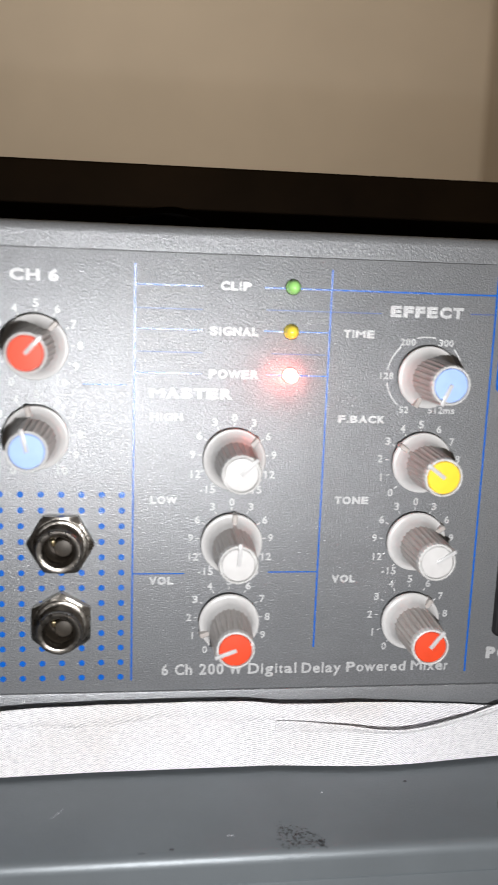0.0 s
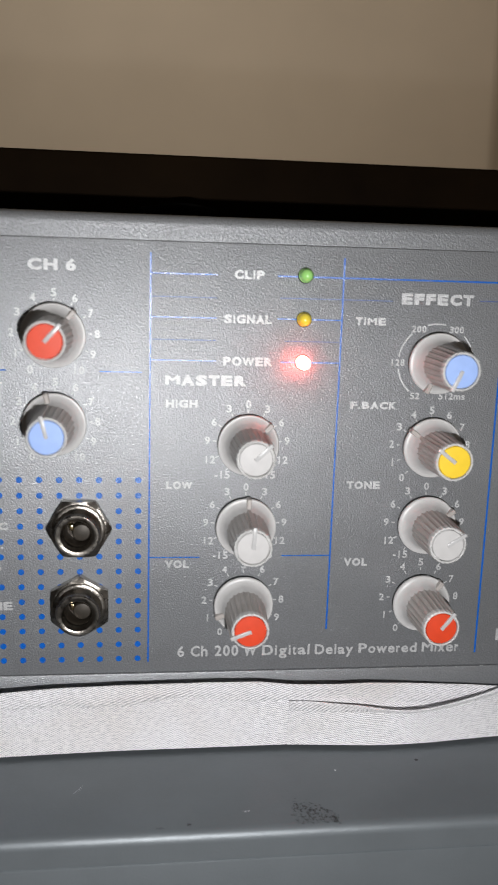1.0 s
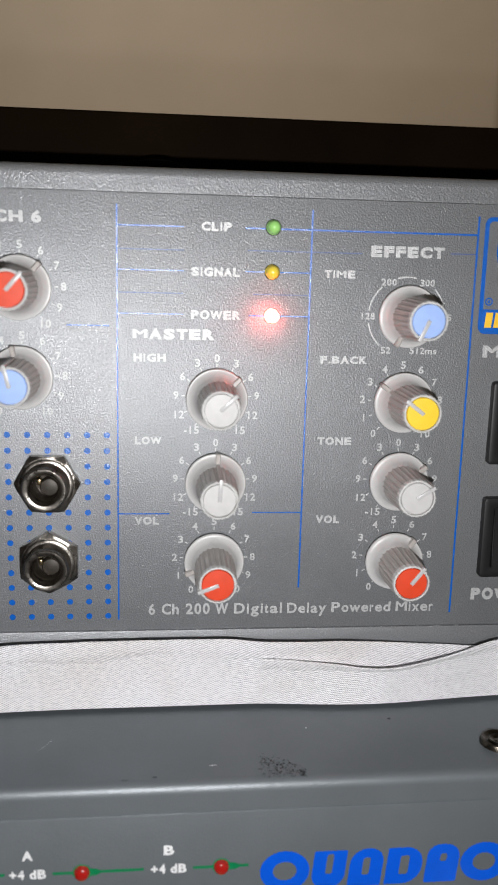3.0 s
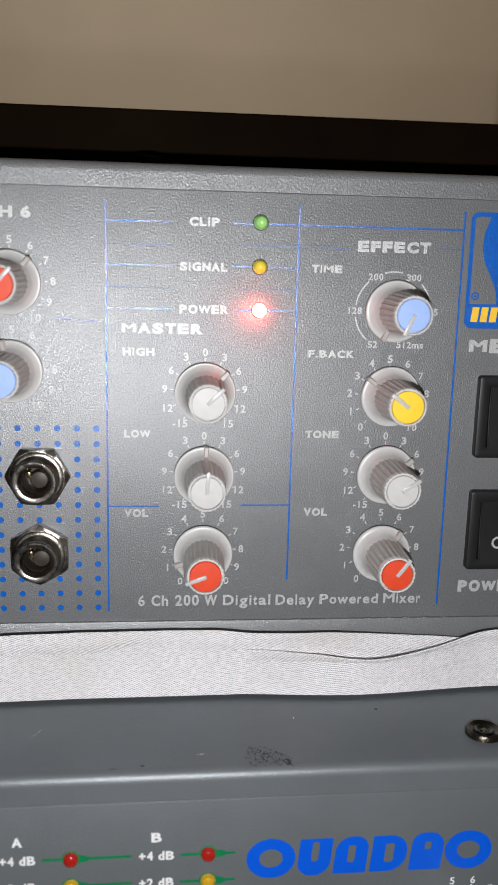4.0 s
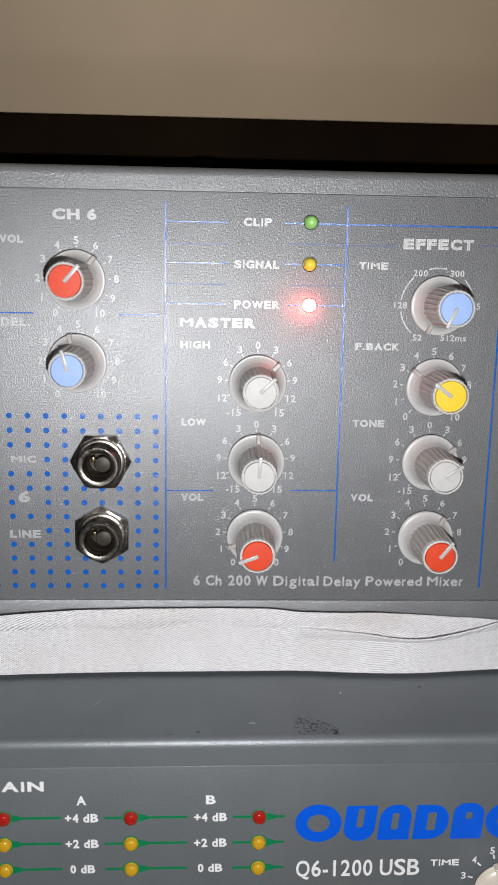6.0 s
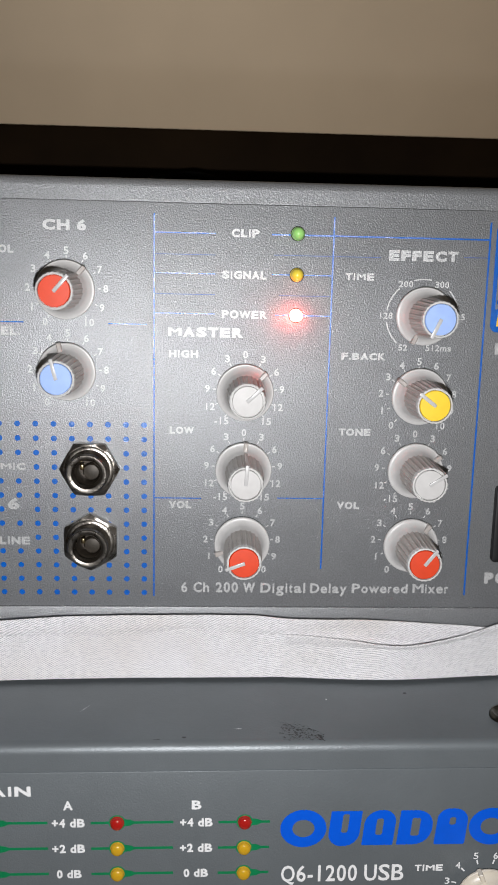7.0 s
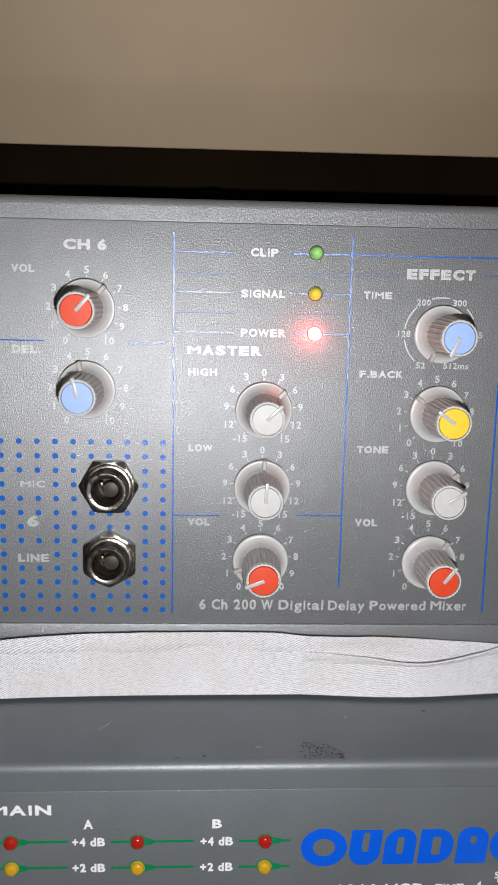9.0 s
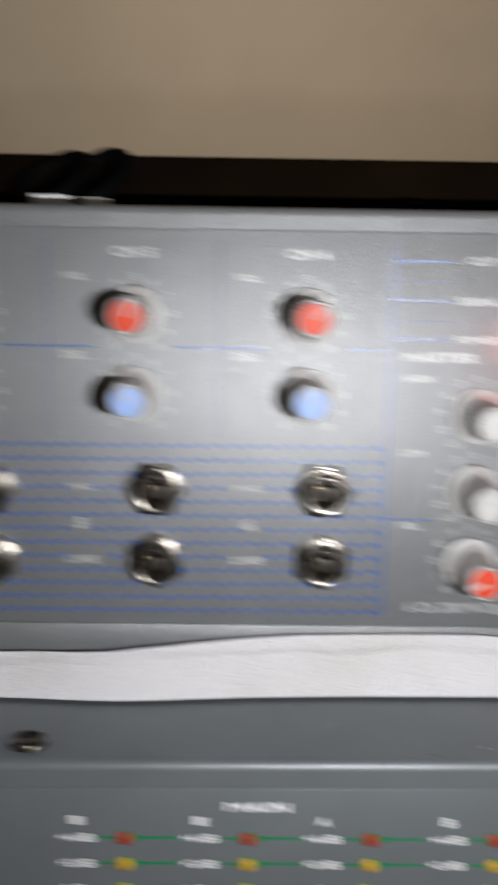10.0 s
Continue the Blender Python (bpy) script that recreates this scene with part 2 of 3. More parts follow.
# widths of a plain grotesque face, in thousandths of its size
ADVANCE = dict(zip("ABCDEFGHIKLMNOPQRSTUVWX", (700, 700, 722, 722, 667, 611, 778, 722, 278, 700, 580, 833, 722, 778, 667, 778, 722, 667, 611, 722, 667, 944, 667)))
ADVANCE.update(zip("acdeghilmorstwxy", (556, 500, 556, 556, 556, 556, 240, 240, 833, 556, 350, 500, 300, 740, 520, 520)))
ADVANCE.update({"+": 584, "-": 360, ".": 278, " ": 278})
BEARING = {"I": 75, "1": 212, "i": 60, "l": 60, "A": 15, "T": 25, "V": 12, "W": 8, "y": 12, "w": 8, "x": 12, "-": 50, ".": 50, "r": 50}
GLYPHS = {}


def glyph(char, bold):
    if (char, bold) not in GLYPHS:
        cu = bpy.data.curves.new("text", "FONT")
        cu.body, cu.size, cu.resolution_u, cu.offset = char, 1.0, 3, 0.0 if char in "MW" else bold * 0.8
        ob = bpy.data.objects.new("text", cu)
        me = bpy.data.meshes.new_from_object(ob)
        GLYPHS[char, bold] = (np.array([v.co[:2] for v in me.vertices]), [list(p.vertices) for p in me.polygons])
        bpy.data.objects.remove(ob)
        bpy.data.curves.remove(cu)
        bpy.data.meshes.remove(me)
    return GLYPHS[char, bold]


def letters(words, bold=0.03, h=0.07):
    """Lettering in the built-in font; each word is fitted into its box (x0, x1, z0, z1), evenly spaced."""
    verts, faces = [], []
    for text, x0, x1, z0, z1 in words:
        pen, cells = 0.0, []
        for char in text:
            wide = ADVANCE.get(char, 556)
            edge = BEARING.get(char, 45)
            if char != " ":
                cells.append((char, pen + edge, pen + wide - edge))
            pen += wide
        left, right = cells[0][1], cells[-1][2]
        lo = min(glyph(c[0], bold)[0][:, 1].min() for c in cells)
        hi = max(glyph(c[0], bold)[0][:, 1].max() for c in cells)
        sz = (z1 - z0) / (hi - lo)
        sx = (x1 - x0) / (right - left) if x1 is not None else (z1 - z0) / 720
        if x1 is None:
            x0 = x0 - sx * (right - left) / 2
        for char, c0, c1 in cells:
            co, polys = glyph(char, bold)
            g0, g1 = co[:, 0].min(), co[:, 0].max()
            a0, a1 = x0 + (c0 - left) * sx, x0 + (c1 - left) * sx
            smear = 0.75 * bold * sz if char in "MW" else 0.0
            for layer, du in enumerate((-smear, 0.0, smear) if smear else (0.0,)):
                n = len(verts)
                verts += [((a0 + smear + du + (x - g0) / (g1 - g0) * (a1 - a0 - 2 * smear)) * MM, -(h + 0.004 * layer) * MM, (z0 + (y - lo) * sz) * MM) for x, y in co]
                faces += [[n + i for i in p] for p in polys]
    me = bpy.data.meshes.new("lettering")
    me.from_pydata(verts, [], faces)
    return me


def lettering(name, words, mat, parent, loc=(0, 0, 0), bold=0.03, label="", h=0.07):
    """Each word is a part of its own."""
    for word in words:
        me = letters([word], bold, h)
        me.materials.append(mat)
        place(name, me, parent, loc, label)


def prints(name, polys, mat, parent, loc=(0, 0, 0), label="", h=0.05):
    """Each printed shape is a part of its own."""
    for poly in polys:
        part(name, flat([poly], h), mat, parent, label, loc, False)


# ---- room ----
def slab(name, x0, x1, y0, y1, z0, z1, mat, label, category):
    ob = new(name, mesh_of(name, box(x0, x1, y0, y1, z0, z1), mat, False))
    return tagged(ob, label, category, kind="structure")


CORNER_X, BACK_Y = 502, 1100
slab("floor", -2800, CORNER_X + 100, -2600, BACK_Y + 100, -60, 0, FLOOR, "plain brown floor of the room", "floor")
slab("ceiling", -2800, CORNER_X + 100, -2600, BACK_Y + 100, 2500, 2560, WALL, "plain beige painted ceiling", "ceiling")
slab("wall_north", -2800, CORNER_X + 100, BACK_Y, BACK_Y + 100, 0, 2500, WALL, "plain beige painted wall in warm light", "wall")
slab("wall_east", CORNER_X, CORNER_X + 100, -2600, BACK_Y, 0, 2500, WALL, "plain beige painted side wall at the corner", "wall")
slab("wall_west", -2900, -2800, -2600, BACK_Y + 100, 0, 2500, WALL, "plain beige painted side wall", "wall")
slab("wall_south", -2800, CORNER_X + 100, -2700, -2600, 0, 2500, WALL, "plain beige painted wall behind", "wall")

table = thing("table", Matrix.Translation((-0.06, 0.17, 0)), "brown wooden table under the two mixers", "table")
part("tabletop", box(-520, 300, -300, 280, 722, 750, 3), TABLE, table)
for lx in (-490, 270):
    for ly in (-270, 250):
        part("leg", box(lx - 25, lx + 25, ly - 25, ly + 25, 0, 722, 2), TABLE, table)


# ---- knob, socket, lamp: kinds of part ----
def knob_meshes():
    skirt = lathe([(4.2, 0.0, 0), (4.2, 2.1, 0), (6.9, 2.1, 0), (7.08, 2.25, 0), (7.08, 2.65, 0), (6.9, 2.85, 0), (6.72, 2.85, 0), (6.2, 3.05, 0), (5.6, 3.55, 0), (5.15, 4.3, 0), (4.85, 5.2, 0), (4.5, 6.0, 0), (4.2, 6.6, 0)], 56)
    body = lathe([(4.75, 3.0, 0.0), (4.7, 5.0, 0.3), (4.5, 8, 0.9), (4.22, 15.8, 1), (4.18, 16.6, 0.8)], 192, wave=0.036, waves=24, ribs=True)
    rim = lathe([(4.22, 16.0, 0.9), (4.28, 17.2, 0.9), (4.15, 17.65, 0.6), (3.9, 17.8, 0), (3.77, 17.72, 0), (3.75, 16.8, 0)], 144, wave=0.022, waves=24)
    fin = bmesh.new()
    box(-0.5, 0.5, -17.4, -3.0, 3.6, 5.0, 0.15, 1, fin)
    box(-0.55, 0.55, -4.4, -1.9, 4.6, 7.35, 0.2, 1, fin)
    for v in fin.verts:
        if v.co.y < -10 * MM and v.co.z > 4.5 * MM:
            v.co.z -= 0.25 * MM
    line = bmesh.new()
    box(-0.44, 0.44, -18.1, -17.2, -0.2, 4.75, 0.14, 2, line)
    return {"skirt": skirt, "grip": body, "cap_rim": rim, "pointer_fin": fin, "pointer_line": line}


MADE = knob_meshes()
KNOB_ME = {k: mesh_of(k, MADE[k], m) for k, m in (("skirt", KNOB), ("grip", GRIP), ("cap_rim", CAP_RIM), ("pointer_fin", GRIP), ("pointer_line", LINE))}
INSERT_ME = {}
for tint, mat_ in (("red", CAP_RED), ("blue", CAP_BLUE), ("yellow", CAP_YELLOW), ("white", CAP_WHITE)):
    copy_bm = lathe([(3.61, 16.8, 0), (3.6, 17.5, 0), (3.45, 17.68, 0), (1.8, 17.76, 0), (0.4, 17.78, 0)], 40)
    INSERT_ME[tint] = mesh_of("cap_insert", copy_bm, mat_)
BEIGE_ME = {k: KNOB_ME[k].copy() for k in ("skirt", "grip", "cap_rim", "pointer_fin", "pointer_line")}
for me_ in BEIGE_ME.values():
    me_.materials.clear()
    me_.materials.append(BEIGE)
INSERT_ME["beige"] = INSERT_ME["white"].copy()
INSERT_ME["beige"].materials.clear()
INSERT_ME["beige"].materials.append(BEIGE)
TINT_WORDS = {"red": "orange-red", "blue": "pale blue", "yellow": "yellow", "white": "white", "beige": "beige"}


def knob(parent, x, z, degrees, tint, y=0.0):
    """A fluted knob on a skirt; degrees: how far its pointer is turned clockwise from straight up."""
    source = BEIGE_ME if tint == "beige" else KNOB_ME
    turn = Matrix.Rotation(radians(degrees), 4, "Y")
    whole = place("knob", source["skirt"], parent, (x, y, z), "grey fluted knob with a " + TINT_WORDS[tint] + " cap", turn)
    for key in ("grip", "cap_rim", "pointer_fin", "pointer_line"):
        place(key, source[key], whole)
    place("cap_insert", INSERT_ME[tint], whole, (0, 0, 0), TINT_WORDS[tint] + " cap insert")
    return whole


def hex_nut():
    bm = bmesh.new()
    outer, chamfer, top, hole = [], [], [], []
    n = 48
    for i in range(n):
        a = 2 * math.pi * i / n
        flat_r = 6.6 / math.cos((a + math.pi / 6) % (math.pi / 3) - math.pi / 6)
        s, c = math.sin(a), math.cos(a)
        edge = min(flat_r, 7.55)
        drop = max(0.0, flat_r - 6.75) * 0.75
        outer.append(bm.verts.new((edge * s * MM, -0.25 * MM, edge * c * MM)))
        chamfer.append(bm.verts.new((edge * s * MM, -(2.35 - drop) * MM, edge * c * MM)))
        top.append(bm.verts.new((6.3 * s * MM, -2.5 * MM, 6.3 * c * MM)))
        hole.append(bm.verts.new((4.9 * s * MM, -2.5 * MM, 4.9 * c * MM)))
    for lo, hi in ((outer, chamfer), (chamfer, top), (top, hole)):
        for i in range(n):
            j = (i + 1) % n
            bm.faces.new((lo[i], lo[j], hi[j], hi[i]))
    bmesh.ops.recalc_face_normals(bm, faces=bm.faces)
    return bm


NUT_ME = mesh_of("hex_nut", hex_nut(), NICKEL)
shade(NUT_ME, 25)
WASHER_ME = mesh_of("washer", lathe([(6.1, 2.4, 0), (6.15, 3.0, 0), (5.9, 3.2, 0), (5.3, 3.25, 0)], 48, cap=False), NICKEL)
BARREL_ME = mesh_of("barrel", lathe([(5.3, 2.4, 0), (5.3, 3.5, 0), (5.0, 3.7, 0), (5.3, 3.95, 0), (5.0, 4.2, 0), (5.3, 4.45, 0), (5.0, 4.7, 0), (5.3, 4.95, 0), (5.0, 5.2, 0), (5.25, 5.5, 0), (4.95, 5.8, 0), (4.95, 7.2, 0), (4.75, 7.45, 0),
                                         (4.2, 7.5, 0), (3.7, 7.3, 0), (3.25, 6.5, 0), (3.15, 5.6, 0), (3.1, 4.6, 0), (3.1, 3.6, 0)], 48, cap=False), NICKEL)
BORE_ME = mesh_of("bore", lathe([(3.15, 5.0, 0), (3.0, 4.6, 0), (3.0, 3.0, 0), (2.8, 0.3, 0)], 32), BORE)
SPRING_ME = mesh_of("contact", box(-1.9, -0.9, -5.2, -3.4, 0.6, 2.1, 0.3), BRASS)


TIP_ME = mesh_of("contact", lathe([(2.1, 3.0, 0), (2.1, 3.8, 0), (1.85, 4.2, 0), (1.2, 4.35, 0), (0.3, 4.4, 0)], 28), LEAF)


def jack(parent, x, z, nut_turn):
    whole = place("jack_socket", BARREL_ME, parent, (x, 0, z), "worn nickel jack socket with a hexagonal nut")
    place("hex_nut", NUT_ME, whole, turn=Matrix.Rotation(radians(nut_turn), 4, "Y"))
    place("washer", WASHER_ME, whole)
    place("bore", BORE_ME, whole, label="dark socket bore")
    place("contact", SPRING_ME, whole, label="shiny contact spring")
    place("contact", TIP_ME, whole, (0.75, 0, -0.1), "dull brown contact leaf")


LED_PROFILE = [(1.62, 0.0, 0), (1.62, 0.4, 0), (1.5, 0.5, 0), (1.5, 1.4, 0), (1.42, 1.9, 0), (1.15, 2.45, 0), (0.7, 2.8, 0), (0.2, 2.92, 0)]


def led(parent, x, z, mat, label, y=0.0, rim=False, tall=1.0):
    if rim:
        part("lamp_hole", flat([disc(0, 0, 1.82, 28)], 0.1), BLACK_HOLE, parent, "dark hole round a lamp", (x, y, z), False)
    place("indicator_lamp", mesh_of("indicator_lamp", lathe([(a, b * tall, c) for a, b, c in LED_PROFILE], 32), mat), parent, (x, y, z), label)


def dial(words, cx, cz, texts, r, step=30.0, size=1.85, mid=None):
    """Figures round a knob, the middle one straight up unless told."""
    first = -step * (len(texts) - 1) / 2 if mid is None else mid
    for i, text in enumerate(texts):
        if text:
            a = radians(first + step * i)
            x, z = cx + r * math.sin(a), cz + r * math.cos(a)
            words.append((text, x, None, z - size / 2, z + size / 2))


def ticks(polys, cx, cz, count, r0, r1, step=30.0, wide=0.28, skip=(), mid=None):
    first = -step * (count - 1) / 2 if mid is None else mid
    for i in range(count):
        if i in skip:
            continue
        a = radians(first + step * i)
        s, c = math.sin(a), math.cos(a)
        polys.append([(cx + r * s + w * c, cz + r * c - w * s) for r, w in ((r0, -wide / 2), (r1, -wide / 2), (r1, wide / 2), (r0, wide / 2))])


# ---- upper mixer ----
mixer = thing("powered_mixer", LEAN_M @ Matrix.Translation((0, 0, -11 * MM)), "grey six-channel powered mixer resting on a folded white cloth", "mixer")
UP = (0, 0, 11)
LEFT, RIGHT = -290, 128


def up(name, bm, mat, label="", smooth=True):
    return part(name, bm, mat, mixer, label, UP, smooth)


case = box(LEFT, RIGHT, 0.55, 150, -11, 105.1, 2.2, 4)
up("case", case, GREY, "textured grey metal case")
up("front_plate", box(LEFT + 1, RIGHT - 1, 0, 6, -2.7, 99.5, 0.35, 2), GREY, "textured grey front plate")
up("lower_lip", box(LEFT + 1, RIGHT - 1, -0.35, 5, -10.6, -2.85, 0.3, 2), GREY)

PITCH = 43.2
CHANNELS = ((6, 0.0, 41, -14), (5, -PITCH, 12, -24), (4, -2 * PITCH, 20, -10))
KX = -21.1
words, polys = [], []
for number, dx, red_turn, blue_turn in CHANNELS:
    knob(mixer, KX + dx, 78.4 + 11, red_turn, "red")
    knob(mixer, KX + dx, 58.65 + 11, blue_turn, "blue")
    jack(mixer, -16.0 + dx, 34.1 + 11, 0)
    jack(mixer, -16.0 + dx, 15.1 + 11, 30)
    scale = [str(i) for i in range(11)]
    dial(words, KX + dx, 78.3, scale, 9.4, 29.0)
    dial(words, KX + dx, 58.5, scale, 9.4, 29.0)
    ticks(polys, KX + dx, 78.3, 11, 7.5, 8.2, 29.0)
    ticks(polys, KX + dx, 58.5, 11, 7.5, 8.2, 29.0)
    heavy = [("CH " + str(number), -26.6 + dx, -16.2 + dx, 92.4, 95.0), ("VOL", -39.2 + dx, -33.6 + dx, 86.8, 88.7), ("DEL.", -39.5 + dx, -32.6 + dx, 67.2, 69.3),
             ("MIC", -38.4 + dx, -32.2 + dx, 33.4, 35.2), (str(number), -36.9 + dx, -34.0 + dx, 23.1, 26.1), ("LINE", -39.4 + dx, -31.6 + dx, 13.8, 15.9)]
    lettering("channel_lettering", heavy, WHITE_INK, mixer, UP, 0.065, "white printed channel lettering")

BIPOLAR = ["-15", "12", "9", "6", "3", "0", "3", "6", "9", "12", "15"]
UNIPOLAR = [str(i) for i in range(11)]
MX, EX = 22.6, 66.3
for z, texts, step in ((54.1, BIPOLAR, 28.5), (34.4, BIPOLAR, 28.5), (15.2, UNIPOLAR, 29.0)):
    dial(words, MX, z, texts, 9.35, step)
    ticks(polys, MX, z, 11, 7.3, 8.1, step)
for z, texts, step in ((53.1, UNIPOLAR, 27.5), (34.6, BIPOLAR, 29.0), (15.45, UNIPOLAR, 29.0)):
    dial(words, EX, z, texts, 9.4, step)
    ticks(polys, EX, z, 11, 7.3, 8.1, step)
dial(words, EX, 73.7, ["52", "", "128", "", "200", "", "300", "", "425", "", "512ms"], 9.0, size=1.6)
lettering("scale_figure", words, WHITE_INK, mixer, UP, 0.035, "small white printed scale figures")
for a0, a1 in ((190, 228), (132, 172), (78, 106), (12, 45)):
    up("scale_arc", ring_band(bmesh.new(), EX, 73.7, 9.2, 9.2, 8.85, 8.85, a0, a1, n=10), WHITE_INK, "white printed arc round the delay knob", False)
prints("scale_tick", polys, WHITE_INK, mixer, UP, h=0.06)

for z, turn_, tint in ((54.2, 46, "white"), (34.5, 4, "white"), (15.2, -111, "red")):
    knob(mixer, MX, z + 11, turn_, tint)
for z, turn_, tint in ((73.8, 204, "blue"), (53.9, -53, "yellow"), (34.9, 57, "white"), (15.1, 38, "red")):
    knob(mixer, EX, z + 11, turn_, tint)

section = [("MASTER", 3.4, 22.0, 67.5, 70.0), ("HIGH", 3.6, 10.9, 62.4, 64.3), ("LOW", 3.9, 10.0, 43.2, 45.1), ("VOL", 3.8, 9.5, 23.8, 25.8),
           ("CLIP", 18.6, 25.4, 91.7, 93.7), ("SIGNAL", 16.5, 27.3, 81.8, 83.8), ("POWER", 16.5, 27.8, 72.2, 74.3),
           ("EFFECT", 57.2, 74.3, 87.0, 89.6), ("TIME", 46.7, 53.8, 82.1, 83.9), ("F.BACK", 46.5, 57.6, 62.6, 64.4), ("TONE", 46.7, 54.8, 43.3, 45.2), ("VOL", 47.0, 52.8, 24.0, 26.0),
           ("ME", 85.2, 93.7, 64.3, 67.7), ("POWER", 87.1, 102.9, 3.9, 7.1)]
lettering("section_lettering", [w for w in section if w[4] - w[3] > 2.4], WHITE_INK, mixer, UP, 0.085, "bold white printed section names")
lettering("section_lettering", [w for w in section if w[4] - w[3] <= 2.4], WHITE_INK, mixer, UP, 0.068, "bold white printed section names")
lettering("caption_word", [("6", 7.1, 8.7, 1.1, 3.95), ("Ch", 10.3, 14.4, 1.1, 3.95), ("200", 16.1, 21.9, 1.1, 3.95), ("W", 23.2, 26.4, 1.1, 3.85), ("Digital", 27.8, 39.6, 0.25, 3.85), ("Delay", 40.9, 50.6, 0.2, 3.75), ("Powered", 51.9, 66.8, 1.1, 3.75), ("Mixer", 68.1, 77.6, 1.1, 3.75)], WHITE_INK, mixer, UP, 0.035, "white printed caption along the lower edge")

# blue rules
rules = [bar(-0.19, 0.19, 0, 96.9), bar(43.28, 43.68, 7.7, 97.0), bar(81.75, 82.2, 0.7, 96.7),
         bar(28.4, 82.0, 92.35, 92.75), bar(28.6, 43.4, 82.9, 83.2), bar(29.6, 43.4, 73.1, 73.4), bar(0, 14.8, 92.3, 92.65), bar(0, 14.8, 82.75, 83.05), bar(0, 14.8, 73.1, 73.4),
         bar(0.2, 12.0, 26.35, 26.65), bar(31.6, 43.4, 26.6, 26.9)]
for dx in (0, -PITCH, -2 * PITCH):
    rules.append(bar(-11.2 + dx, -1.8 + dx if dx == 0 else 11.5 + dx, 70.25, 70.55))
prints("blue_rule", rules[:3], BLUE_INK, mixer, UP, "printed blue rule between sections")
prints("blue_rule", rules[3:], BLUE_INK, mixer, UP, "printed blue rule between sections", 0.056)
thin = [bar(0, 14.8, 87.3, 87.5), bar(29.0, 55.2, 87.6, 87.82), bar(75.8, 82, 88.1, 88.32), bar(0, 14.8, 77.8, 78.0), bar(30.5, 43, 77.95, 78.15)]
for dx in (-PITCH, -2 * PITCH):
    thin.append(bar(dx - 0.14, dx + 0.14, 47.5, 96.8))
prints("thin_rule", thin, THIN_INK, mixer, UP, "thin printed blue rule", 0.045)

dots = []
for i in range(24):
    x = -2.5 - 4.5 * i
    local = (x + 0.01) % -PITCH
    for k in range(13):
        z = 1.0 + 3.69 * k
        if any(a - 0.6 < local < b + 0.6 and c - 0.4 < z < d + 0.4 for a, b, c, d in ((-38.4, -32.2, 33.4, 35.2), (-36.9, -34, 23.1, 26.1), (-39.4, -31.6, 13.8, 15.9))):
            continue
        if any((local + 16.0) ** 2 + (z - q) ** 2 < 36 for q in (34.1, 15.1)):
            continue
        dots.append(disc(x, z, 0.74))
tagged(up("dot_pattern", flat(dots, 0.05), BLUE_INK, "printed grid of blue dots round the sockets", False), kind="stuff")

led(mixer, 34.7, 92.9 + 11, LED_GREEN, "green clip lamp, unlit", rim=True)
led(mixer, 34.7, 83.1 + 11, LED_YELLOW, "amber signal lamp, unlit", rim=True)
led(mixer, 34.8, 73.3 + 11, LED_ON, "red power lamp, lit", rim=True, tall=1.5)

# maker's badge, drawn as plain shapes
badge = bmesh.new()
bx0, bx1, bz0, bz1 = 83.5, 121.0, 70.1, 96.7


def round_rect(x0, x1, z0, z1, r, n=6):
    pts = []
    for cx, cz, a in ((x1 - r, z1 - r, 0), (x0 + r, z1 - r, 90), (x0 + r, z0 + r, 180), (x1 - r, z0 + r, 270)):
        pts += [(cx + r * math.cos(radians(a + 90 * i / n)), cz + r * math.sin(radians(a + 90 * i / n))) for i in range(n + 1)]
    return pts


def frame_band(out, outer, inner, h=0.06):
    a = [out.verts.new((x * MM, -h * MM, z * MM)) for x, z in outer]
    b = [out.verts.new((x * MM, -h * MM, z * MM)) for x, z in inner]
    for i in range(len(a)):
        j = (i + 1) % len(a)
        f = out.faces.new((a[i], a[j], b[j], b[i]))
        f.normal_update()
        if f.normal.y > 0:
            f.normal_flip()


frame_band(badge, round_rect(bx0, bx1, bz0, bz1, 1.8), round_rect(bx0 + 1.0, bx1 - 1.0, bz0 + 1.0, bz1 - 1.0, 1.0))
flat([bar(bx0 + 0.9, bx1 - 0.9, 70.95, 75.8)], 0.066, badge)
heights = np.linspace(96.0, 75.6, 40)
left_side = np.interp(-heights, (-96.2, -92, -88.9, -85.5, -82.8, -79, -76), (88.4, 86.9, 86.6, 87.3, 88.8, 90.6, 91.0))
right_side = np.interp(-heights, (-96.2, -93, -91, -88, -84.6, -82, -79, -76), (97.5, 93.4, 91.8, 90.8, 91.9, 94.0, 97.0, 98.5))
smooth = np.array((1, 3, 4, 3, 1)) / 12
left_side, right_side = (np.convolve(np.pad(side, 2, mode="edge"), smooth, "valid") for side in (left_side, right_side))
for i in range(39):
    flat([[(left_side[i], heights[i]), (right_side[i], heights[i]), (right_side[i + 1], heights[i + 1]), (left_side[i + 1], heights[i + 1])]], 0.072, badge)
up("badge", badge, BLUE_INK, "blue framed badge with a plain curved band", False)
ring_ = ring_band(bmesh.new(), 85.75, 77.6, 0.95, 0.95, 0.62, 0.62, n=20)
flat([disc(85.75, 77.6, 0.32)], 0.06, ring_)
up("badge_dot", ring_, BLUE_INK, "", False)
marks = [[(85.0 + 2.25 * i, 71.6), (86.7 + 2.25 * i, 71.6), (87.05 + 2.25 * i, 75.1), (85.35 + 2.25 * i, 75.1)] for i in range(15)]
prints("badge_bar", marks, YELLOW_INK, mixer, UP, "yellow printed bar on the badge", 0.09)


